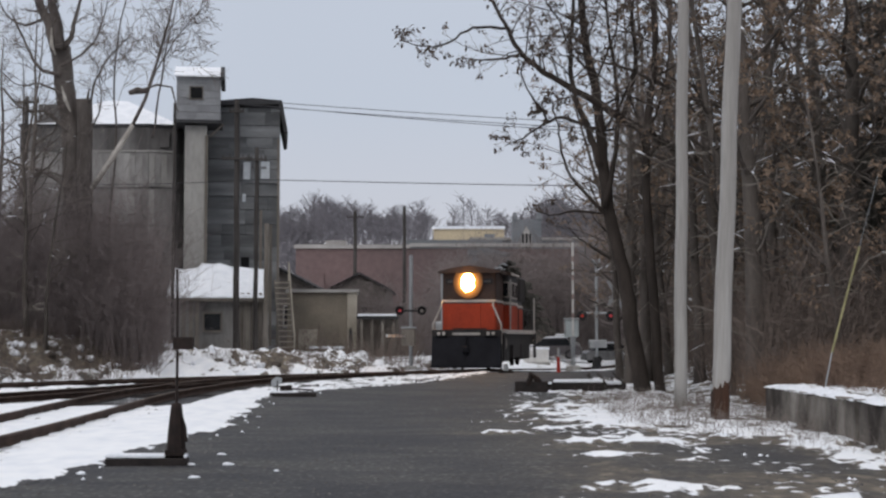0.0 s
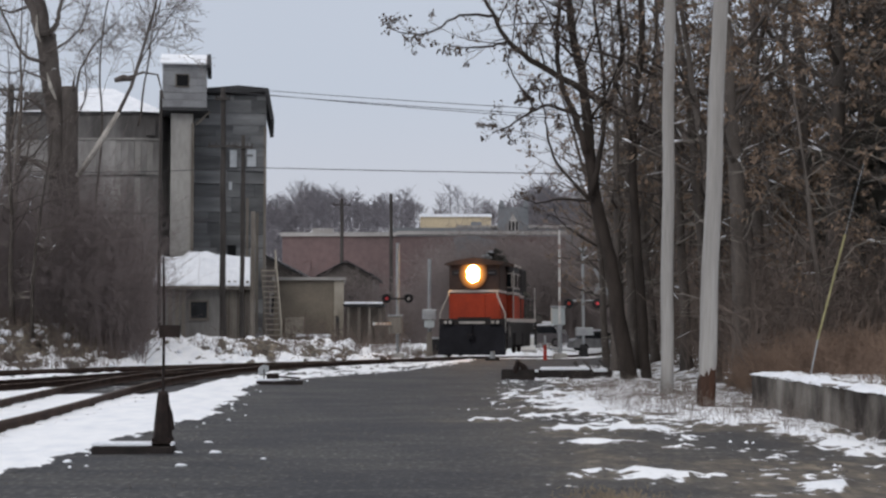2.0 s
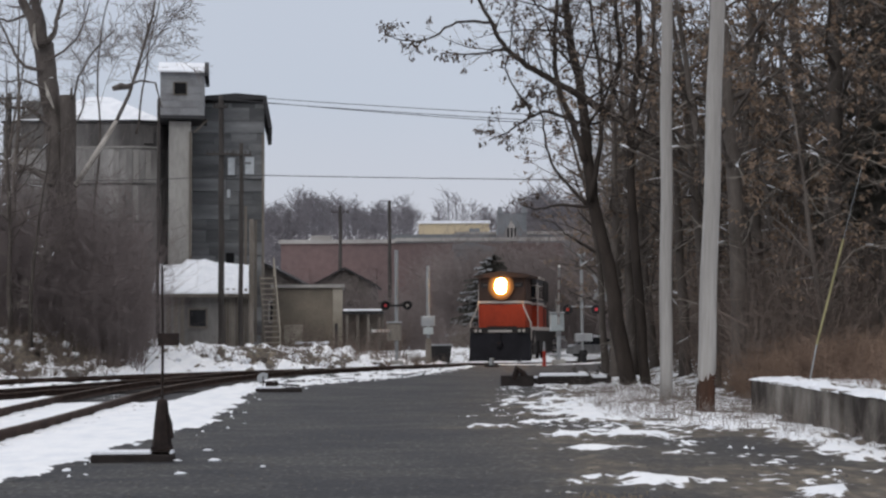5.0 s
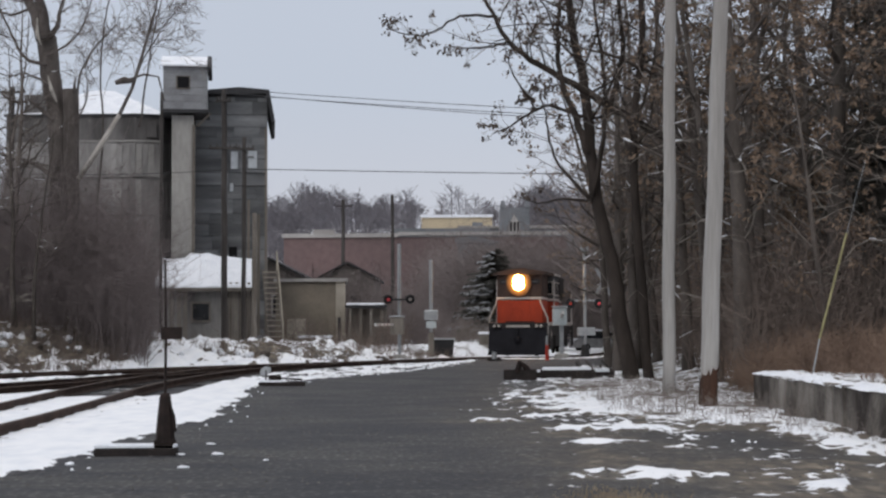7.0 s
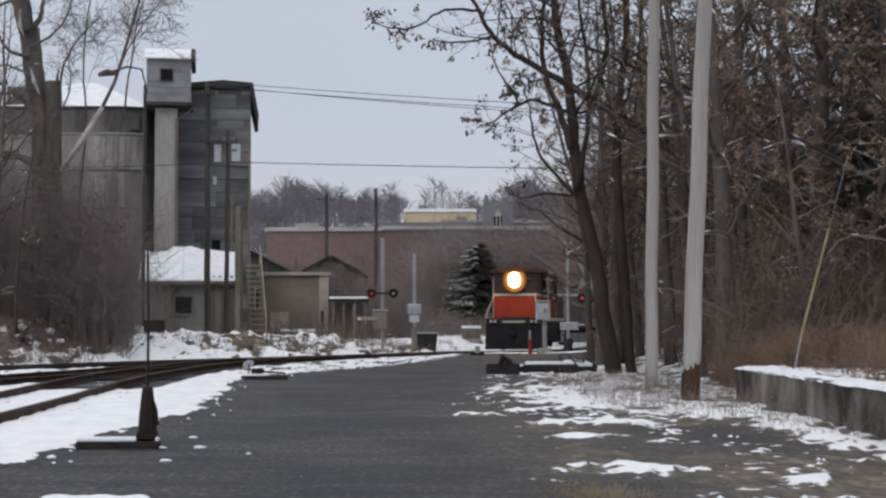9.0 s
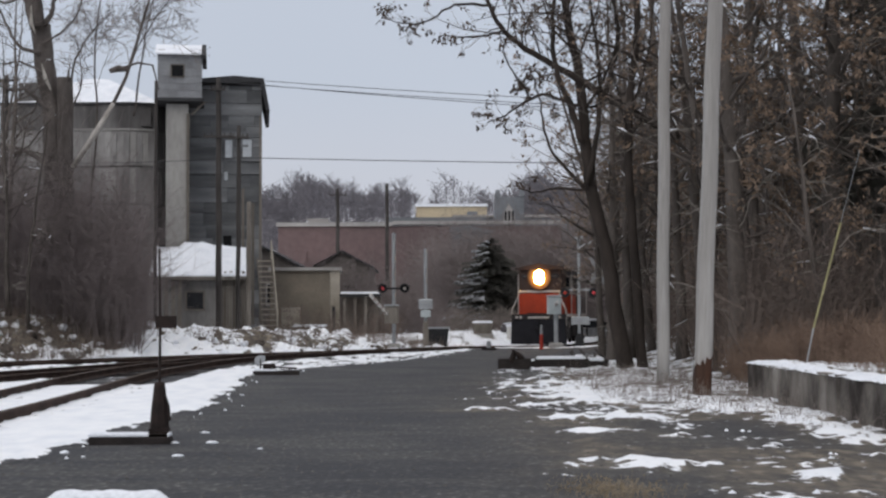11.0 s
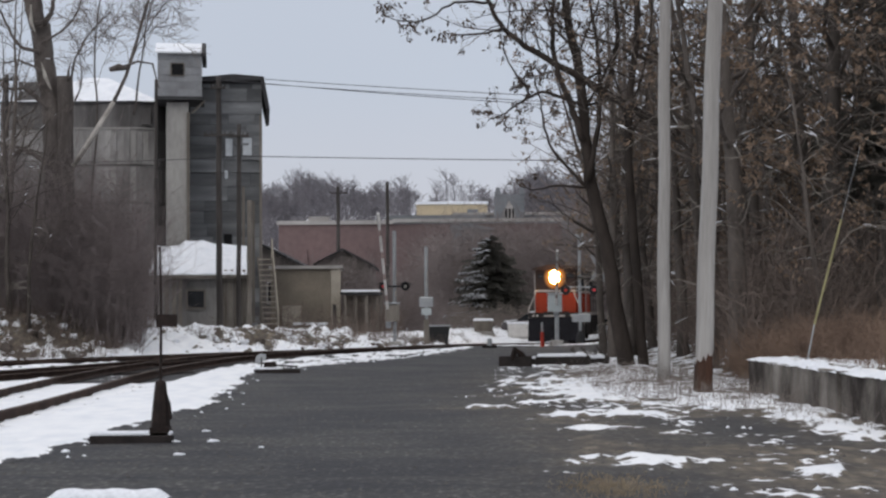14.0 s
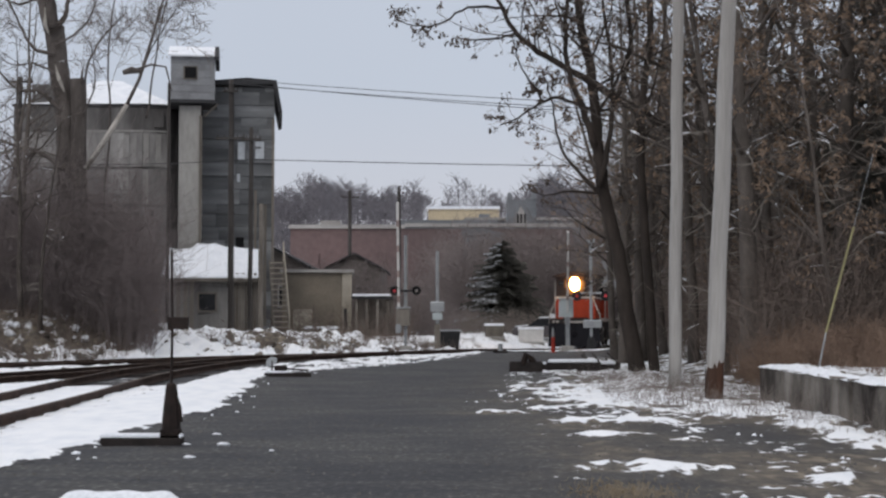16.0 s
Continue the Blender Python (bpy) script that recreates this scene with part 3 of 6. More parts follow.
    part("eave_line", Geo().prism([(-23.2, 79.42), (-16.2, 78.1), (-14.8, 78.3), (-14.05, 79.8), (-14.2, 80), (-16.2, 78.6), (-23.1, 79.9)], "z", 12.9, 13.02), ROOFGAPDK, t)
    for x in (-20.6, -18.2, -17.1, -15.6):
        part("blocked_opening", Geo().box(x, x + 0.5, 78.05 + (-15.6 - x) * 0.188 + 0.1, 78.3 + (-15.6 - x) * 0.188, 11.75, 12.6), STAINED, t)
    return t


silo_block().matrix_basis = spun(-14.15, 79.8, 9.5)


def boards(t, name, x0, x1, y0, y1, z0, z1, step, mat, seed):
    """Cladding in courses of overlapping sheets of uneven width, some slipped or curled out."""
    rnd = random.Random(seed)
    z = z0
    while z < z1 - 0.05:
        zt = min(z + step * rnd.uniform(0.75, 1.2), z1)
        if z1 - zt < 0.2:
            zt = z1
        x = x0
        while x < x1 - 0.05:
            xe = min(x + rnd.uniform(0.7, 2.2), x1)
            if x1 - xe < 0.35:
                xe = x1
            j = rnd.uniform(0, 0.05)
            k = rnd.uniform(0, 0.04) + (0.07 if rnd.random() < 0.14 else 0)
            g = Geo()
            ya, yb = y0 - j - k, y0 - j
            back = y1 if xe == x1 or x == x0 else y0 + 0.3
            g.v += [(x + 0.006, ya, z + 0.012), (xe - 0.006, ya, z + 0.012), (xe - 0.006, back, z + 0.012), (x + 0.006, back, z + 0.012), (x + 0.006, yb, zt), (xe - 0.006, yb, zt), (xe - 0.006, back, zt), (x + 0.006, back, zt)]
            g.f += [(3, 2, 1, 0), (4, 5, 6, 7), (0, 1, 5, 4), (1, 2, 6, 5), (2, 3, 7, 6), (3, 0, 4, 7)]
            part(name, g, mat, t)
            x = xe
        z = zt


def tower():
    t = thing("grain_elevator_tower", "tall grey metal clad elevator tower with broken panes", "tower")
    x0, x1, y0, y1 = -13.0, -9.05, 80, 87
    part("core", Geo().box(x0 + 0.06, x1 - 0.06, y0 + 0.06, y1, 0.0, 14.3), ROOFGAPDK, t)
    boards(t, "cladding_sheet", x0, x1, y0, y1, 0.0, 14.2, 0.71, SIDING, 4)
    # roof with a drooping eave
    g = Geo().prism([(x0 - 0.3, 14.45), (-10.6, 14.72), (x1 + 0.1, 14.6), (x1 + 0.42, 12.85), (x1 + 0.22, 12.8), (x1 - 0.1, 14.38), (x0 - 0.3, 14.28)], "y", y0 - 0.35, y1 + 0.2)
    part("roof", g, ROOFGAPDK, t, "dark tar roof with drooping eave")
    for xa, xb, za, zb, mat in ((-11.05, -10.68, 10.2, 11.15, PANE), (-10.1, -9.62, 10.25, 11.2, PANE), (-11.1, -10.92, 8.95, 9.4, PANE)):
        w = part("window", Geo().box(xa - 0.07, xb + 0.07, y0 - 0.1, y0 + 0.02, za - 0.07, zb + 0.07), SIDING, t)
        part("pane", Geo().box(xa, xb, y0 - 0.12, y0 - 0.06, za, zb), mat, w, "pale whitened pane")
    part("opening", Geo().box(-11.15, -10.7, y0 - 0.06, y0 + 0.05, 5.1, 5.9), BLACKHOLE, t, "dark hatch opening")
    for x, za, zb in ((-9.6, 1, 7.7), (-9.2, 0.6, 12.5), (-10.15, 0.6, 8.5)):
        part("corner_board", Geo().box(x, x + 0.14, y0 - 0.12, y0 - 0.03, za, zb), GREYWOOD, t)
    leg = part("loading_leg", Geo().bevel(-13.72, -12.56, 76.6, 77.7, 4.6, 12.75, 0.05), CONCRETE_L, t, "pale concrete elevator leg")
    part("leg_edge", Geo().box(-12.66, -12.5, 76.45, 76.6, 4.6, 12.2), GREYWOOD, leg)
    # added dark filler that closes the view behind the leg
    part("link_wall", Geo().box(-14.3, -12.3, 80.3, 82, 0, 13.6), ROOFGAPDK, t, "added dark fill between silo and tower")
    # dark slab standing in for the shade between silo and leg
    part("shadow_gap", Geo().box(-14.1, -13.74, 78.4, 79.9, 4.6, 13.6), ROOFGAPDK, t, "dark slab for the shade between silo and leg")
    part("leg_brace", Geo().tube([(-12.4, 76.9, 12.2), (-11.7, 77, 12.9)], 0.07), GREYWOOD, leg)
    inner = spun(-9.05, 80, -6.4)
    c = part("cupola", Geo().box(-14.25, -12.02, 76.3, 79, 12.98, 15.3), TIN, t, "small grey clad cupola")
    for k in range(6):
        part("clapboard", Geo().box(-14.28, -11.99, 76.26, 76.32, 13.0 + k * 0.385, 13.365 + k * 0.385), TIN, c)
    part("window_frame", Geo().box(-13.62, -12.88, 76.2, 76.28, 14.05, 14.76), GREYWOOD, c)
    part("opening", Geo().box(-13.54, -12.94, 76.17, 76.25, 14.12, 14.7), BLACKHOLE, c, "dark empty window")
    part("snow_roof", Geo().prism([(76.0, 15.32), (77.6, 16.05), (79.3, 15.32), (79.3, 15.24), (77.6, 15.9), (76.0, 15.24)], "x", -14.42, -12.0), SNOW, c, "snow covered gable roof")
    part("gable_board", Geo().prism([(75.9, 15.22), (77.6, 16.08), (79.4, 15.22), (79.4, 15.05), (77.6, 15.88), (75.9, 15.05)], "x", -12.0, -11.78), ROOFGAPDK, c)
    part("floor_beam", Geo().box(-14.35, -11.9, 76.2, 79, 12.82, 12.98), ROOFGAPDK, c)
    c.matrix_basis = inner @ pose(0.17, 0, 0) @ spun(-12.02, 76.3, 7.5)
    leg.matrix_basis = inner @ spun(-12.56, 76.6, 9.0)
    return t


tower().matrix_basis = spun(-9.05, 80, 6.4)


def hut():
    t = thing("lean_to_hut", "small concrete hut with snowy shed roof", "hut")
    part("wall", Geo().box(-13.35, -9.0, 72.2, 76.4, 0.0, 3.45), CONCRETE, t)
    g = Geo().prism([(71.8, 3.42), (76.6, 4.95), (76.6, 4.83), (71.8, 3.3)], "x", -13.7, -8.75)
    part("roof_deck", g, ROOFGAPDK, t)
    g = Geo()
    n = 16
    rnd = random.Random(2)
    for i in range(n + 1):
        x = -13.66 + 4.87 * i / n
        w = rnd.uniform(0.05, 0.12)
        drift = 0.3 * ease(-12.6, -11.9, x) * (1 - ease(-11.5, -9.6, x)) + rnd.uniform(0, 0.1)
        g.v += [(x, 71.76, 3.43), (x, 71.78 + rnd.uniform(-0.02, 0.05), 3.43 + w), (x, 74, 4.13 + w + 0.3 * drift), (x, 76.5, 4.95 + w + drift)]
    for i in range(n):
        for k in range(3):
            a = i * 4 + k
            g.f.append((a, a + 4, a + 5, a + 1))
    part("roof_snow", g, SNOW, t, "thick snow on the roof")
    part("window_frame", Geo().box(-11.93, -10.96, 72.1, 72.22, 1.75, 2.74), GREYWOOD, t)
    part("pane", Geo().box(-11.84, -11.05, 72.07, 72.15, 1.84, 2.65), GLASSD, t, "dark window pane")
    part("fascia", Geo().box(-13.72, -8.73, 71.72, 71.8, 3.26, 3.42), GREYWOOD, t)
    for x in (-12.95, -12.6, -12.3):
        part("wall_board", Geo().box(x, x + 0.2, 72.12, 72.2, 0.7, 3.35), GREYWOOD, t)
    for k in range(9):
        x = -10.2 + k * 0.15
        part("wall_board", Geo().box(x, x + 0.13, 72.1 - 0.02 * (k % 3), 72.2, 0.4, 3.3 + 0.4 * (k % 2)), GREYWOOD, t)
    return t


hut().matrix_basis = spun(-9.0, 72.2, 7.0)


def stairs():
    t = thing("wooden_stairway", "steep grey wooden stairs beside the tower", "stairs")
    a, b = Vector((-8.95, 76.4, 4.5)), Vector((-8.4, 74.4, 0.55))
    for dx in (-0.28, 0.45):
        part("stringer", Geo().tube([a + Vector((dx, 0, 0)), b + Vector((dx, 0, 0))], 0.06, 4), GREYWOOD, t)
    for i in range(14):
        p = a.lerp(b, (i + 0.5) / 14)
        part("tread", Geo().box(p.x - 0.26, p.x + 0.43, p.y - 0.12, p.y + 0.12, p.z - 0.02, p.z + 0.03), PALEPL, t)
    part("handrail", Geo().tube([a + Vector((0.45, 0, 0.95)), b + Vector((0.45, 0, 0.95))], 0.04, 5), PALEPL, t, "pale wooden handrail")
    for s in (0.02, 0.98):
        p = a.lerp(b, s) + Vector((0.45, 0, 0))
        part("baluster", Geo().tube([p, p + Vector((0, 0, 0.95))], 0.04, 5), PALEPL, t)
    part("brace", Geo().tube([b + Vector((0.4, 0, 0.1)), b + Vector((1.3, -0.2, -0.1))], 0.05, 5), PALEPL, t)
    return t


stairs().matrix_basis = pose(0.35, 0, 0)


def block_shed():
    t = thing("block_shed", "tan block shed with flat roof and boarded hatch", "shed")
    part("wall", Geo().box(-9.0, -5.05, 84, 90, 0.0, 4.05), PLASTER, t)
    part("corner_pillar", Geo().bevel(-5.55, -4.98, 83.9, 84.4, 0.0, 4.1, 0.03), PALEPL, t, "pale corner pillar")
    part("roof_edge", Geo().box(-9.1, -4.85, 83.75, 90, 4.08, 4.26), COPING, t, "pale roof edge with snow")
    part("hatch", Geo().box(-8.35, -7.25, 83.92, 84.02, 0.5, 1.95), PALEPL, t, "boarded hatch")
    part("drain_pipe", Geo().tube([(-5.35, 83.8, 0.4), (-5.35, 83.8, 2.0)], 0.09), ROOFGAPDK, t)
    return t


block_shed().matrix_basis = spun(-5.05, 84, 3.5)


def gable_house(name, label, x0, x1, y0, y1, h, ridge, wall, mats_roof):
    t = thing(name, label, "building")
    xm = x0 + (x1 - x0) * 0.5
    part("wall", Geo().prism([(x0, 0), (x1, 0), (x1, h), (xm, ridge), (x0, h)], "y", y0, y1), wall, t)
    part("roof", Geo().prism([(x0 - 0.3, h - 0.1), (xm, ridge + 0.15), (xm, ridge)], "y", y0 - 0.4, y1), mats_roof, t)
    part("roof_slope", Geo().prism([(xm, ridge), (xm, ridge + 0.15), (x1 + 0.3, h - 0.1), (x1 + 0.25, h - 0.25)], "y", y0 - 0.4, y1), mats_roof, t)
    for k in range(2):
        xa = x0 + (x1 - x0) * (0.3 + 0.35 * k)
        w = part("window", Geo().box(xa - 0.5, xa + 0.5, y0 - 0.06, y0 + 0.02, h * 0.45, h * 0.45 + 1.5), COPING, t)
        part("pane", Geo().box(xa - 0.4, xa + 0.4, y0 - 0.1, y0 - 0.03, h * 0.45 + 0.1, h * 0.45 + 1.4), GLASSD, w)
    return t


gable_house("old_house", "old dark gabled house behind the shed", -13.7, -8.3, 97, 108, 4.75, 6.05, OLDWALL, ROOFGAPDK)
gable_house("warehouse", "dim grey gabled warehouse by the railway", -7.9, -4.1, 104, 118, 5.1, 6.0, OLDWALL, ROOFGAPDK)


def lean_to():
    t = thing("open_woodshed", "low open wooden shed with snow on top", "shed")
    for x in (-4.7, -4.1, -3.5, -2.9):
        part("post", Geo().box(x, x + 0.14, 82.4, 82.55, 0.2, 2.55), GREYWOOD, t)
    part("roof", Geo().box(-4.9, -2.6, 82.2, 85, 2.55, 2.7), ROOFGAPDK, t)
    part("roof_snow", Geo().box(-4.85, -2.7, 82.15, 84.9, 2.7, 2.82, 0.04), SNOW, t, "snow on the roof")
    part("back_wall", Geo().box(-4.9, -2.6, 84.8, 85, 0.2, 2.55), GREYWOOD, t)
    b = thing("snowy_bench", "low wooden bench covered with snow", "bench")
    part("seat", Geo().box(-7.4, -5.6, 80.8, 81.3, 0.75, 0.85), GREYWOOD, b)
    part("snow", Geo().bevel(-7.45, -5.55, 80.75, 81.35, 0.85, 0.99, 0.04), SNOW, b, "snow on the seat")
    for x in (-7.3, -5.8):
        part("leg", Geo().box(x, x + 0.1, 80.85, 81.25, 0.2, 0.75), GREYWOOD, b)


lean_to()


# ---------- far buildings ----------
def factory():
    t = thing("brick_factory", "long two storey red brick factory", "factory")
    part("wall", Geo().box(-17.3, 16, 170, 200, 0, 11.9), BRICK, t)
    part("parapet", Geo().box(-17.5, -3.9, 169.7, 170.3, 11.9, 12.35), COPING, t, "pale parapet coping")
    part("parapet", Geo().box(-3.88, 16.1, 169.6, 170.3, 12.1, 12.5), COPING, t, "pale parapet coping")
    part("roof_house", Geo().box(-4.4, 7, 171, 180, 11.9, 13.0), GREYB, t)
    part("roof_vent", Geo().box(-13.9, -11.5, 171, 174, 11.9, 12.9), COPING, t)
    for k in range(9):
        x = -15.6 + k * 3.9
        w = part("window", Geo().box(x, x + 1.7, 169.85, 170.02, 6.6, 8.9), BRICK, t)
        part("pane", Geo().box(x + 0.1, x + 1.6, 169.8, 169.9, 6.7, 8.8), BRICK, w, "bricked up window")
    return t


factory()
t = thing("grey_annex", "blue grey metal clad annex before the factory", "building")
part("wall", Geo().box(3.0, 7.6, 166, 169.4, 0, 10.9), GREYB, t)
part("roof", Geo().prism([(2.8, 10.9), (7.8, 10.9), (7.8, 11.1), (5.0, 11.7), (2.8, 11.5)], "y", 165.8, 169.4), GREYB, t)
t = thing("cream_building", "cream flat roofed building on the hill", "building")
part("wall", Geo().box(-1.7, 11.0, 260, 275, 0.5, 20.9), CREAM, t)
part("roof", Geo().box(-1.9, 11.2, 259.6, 276, 20.9, 21.4), SNOW, t, "snow covered flat roof")
part("door", Geo().box(7.4, 9.3, 259.8, 260.1, 19.0, 20.0), GREYB, t)
t = thing("grey_low_building", "low grey flat roofed building", "building")
part("wall", Geo().box(4.1, 26, 215, 225, 0, 15.9), GREYB, t)
part("roof", Geo().box(4.0, 26.2, 214.7, 226, 15.9, 16.3), COPING, t)
t = thing("stone_tower", "grey stone tower with pointed window", "tower")
part("wall", Geo().box(10.1, 14.3, 210, 214, 0, 18.6), GREYB, t)
for x in (10.0, 13.5):
    part("pinnacle", Geo().box(x, x + 0.9, 209.8, 210.7, 18.6, 19.6, 0.2), GREYB, t)
part("window", Geo().prism([(11.3, 14.2), (12.9, 14.2), (12.9, 16.2), (12.1, 17.6), (11.3, 16.2)], "y", 209.8, 210.1), COPING, t)
for x in (11.45, 11.98, 12.5):
    part("louver", Geo().box(x, x + 0.3, 209.7, 209.85, 14.3, 16.5), GLASSD, t)


# ---------- poles and wires ----------
def wooden_pole(name, x, y, r0, r1, h, lean, mat, label, butt=None, arms=(), yaw=0):
    t = thing(name, label, "utility pole", pose(x, y, land(x, y) - 0.1, 0, lean, yaw))
    n = 14
    pts = [(0.012 * math.sin(k * 1.3), 0, h * k / n) for k in range(n + 1)]
    rad = [r0 + (r1 - r0) * k / n for k in range(n + 1)]
    part("shaft", Geo().tube(pts, rad, 14), mat, t, smooth=True)
    if butt:
        g = Geo()
        m = 28
        jag = random.Random(7)
        for zz in (0.0, 0.45, 0.6):
            for k in range(m):
                a = 2 * math.pi * k / m
                g.v.append(((r0 + 0.006) * math.cos(a), (r0 + 0.006) * math.sin(a), zz * 0.9 + ((0.28 * (0.5 + 0.5 * math.cos(a - 0.1)) + jag.uniform(0, 0.14)) if zz > 0.5 else 0)))
        for i in range(2):
            for k in range(m):
                a, c = i * m + k, i * m + (k + 1) % m
                g.f.append((a, c, c + m, a + m))
        part("rotten_butt", g, butt, t, "split rust brown rotten butt", True)
    for z, w in arms:
        part("crossarm", Geo().box(-w, w, -r1 - 0.12, -r1, z - 0.05, z + 0.05), DARKWOOD, t)
        for k in (-0.9, -0.45, 0.45, 0.9):
            part("insulator", Geo().tube([(w * k, -r1 - 0.06, z + 0.05), (w * k, -r1 - 0.06, z + 0.13), (w * k, -r1 - 0.06, z + 0.2)], [0.02, 0.035, 0.025], 8), DARKWOOD, t)
    return t


wooden_pole("utility_pole", 4.97, 26.2, 0.165, 0.125, 9.5, 2.65, POLEW, "weathered grey wooden pole with rotten rusty butt", POLEROT)
wooden_pole("utility_pole", 5.05, 31.0, 0.14, 0.115, 10.5, 0.95, POLEW, "slim weathered grey wooden pole beside the road")
wooden_pole("utility_pole", -9.98, 70, 0.16, 0.12, 12.5, -0.2, DARKWOOD, "dark utility pole with crossarms before the elevator", arms=((9.6, 0.7), (11.9, 0.35)))
wooden_pole("utility_pole", -9.2, 71, 0.12, 0.1, 10.3, 0.2, DARKWOOD, "thin dark pole before the elevator", arms=((9.7, 0.5),))
wooden_pole("utility_pole", -8.75, 71.5, 0.14, 0.11, 6.6, 0.3, GREYWOOD, "short grey pole before the elevator")
wooden_pole("utility_pole", -12.5, 67, 0.09, 0.07, 11.6, 0.1, DARKWOOD, "thin dark pole before the silos")
wooden_pole("utility_pole", -21.8, 75, 0.14, 0.11, 13.6, 0.4, DARKWOOD, "dark utility pole with a crossarm beside the silos", arms=((13.3, 0.7),))
wooden_pole("utility_pole", -7.9, 130, 0.2, 0.15, 12.8, 0, DARKWOOD, "distant dark pole before the factory", arms=((12.2, 0.8),))
wooden_pole("utility_pole", -3.2, 120, 0.17, 0.14, 12.2, 0, DARKWOOD, "distant dark pole near the crossing")


def wire(a, b, sag, r=0.016, label="black overhead wire between poles"):
    a, b = Vector(a), Vector(b)
    pts = [a.lerp(b, k / 24) - Vector((0, 0, sag * 4 * (k / 24) * (1 - k / 24))) for k in range(25)]
    solo("overhead_wire", Geo().tube(pts, r, 5), WIRE, label, "wire", group="overhead wires")


wire((-10, 70, 13.05), (14, 59.7, 10.0), 0.12)
wire((-10.3, 70, 12.85), (13.7, 59.7, 9.75), 0.12)
wire((-9.7, 70, 12.85), (14.3, 59.7, 9.5), 0.14)
wire((-21.8, 75, 9.5), (-9.2, 71, 9.25), 0.15)
wire((-9.2, 71, 9.25), (14, 59.7, 7.65), 0.05, 0.02)


# ---------- retaining wall ----------
def retaining_wall():
    t = thing("retaining_wall", "stained low concrete retaining wall with snow on top", "wall", kind="structure")
    rnd = random.Random(5)
    y = 9.0
    while y < 26.2:
        y1 = min(y + rnd.uniform(2.2, 3.4), 26.2)
        if 26.2 - y1 < 0.8:
            y1 = 26.2
        d = rnd.uniform(-0.02, 0.02)
        part("wall_panel", Geo().bevel(5.82 + d, 6.2, y, y1 - 0.02, -0.2, 0.62 + rnd.uniform(-0.02, 0.02), 0.03), WALLCON, t)
        y = y1
    part("wall_return", Geo().bevel(6.2, 7.6, 25.85, 26.2, -0.2, 0.6, 0.03), WALLCON, t)
    g = Geo()
    n, m = 260, 8
    for i in range(n + 1):
        yy = 9.0 + 17.3 * i / n
        for k in range(m + 1):
            a = k / m
            w = 0.075 + 0.09 * noise.noise((yy * 1.3, 3, 1))
            xx = 5.79 + 0.06 * noise.noise((yy * 1.4, 0, 2)) + a * 0.62
            zz = 0.585 + w * math.sin(math.pi * min(1, a * 1.15 + 0.02)) ** 0.5 * (0.85 + 1.1 * noise.noise((yy * 2.3, a * 2.5, 4)) + 0.5 * noise.noise((yy * 6, a * 5, 8)))
            g.v.append((xx, yy, zz))
    for i in range(n):
        for k in range(m):
            a = i * (m + 1) + k
            g.f.append((a, a + 1, a + m + 2, a + m + 1))
    part("snow_cap", g, SNOW, t, "lumpy snow along the top", True)


retaining_wall()


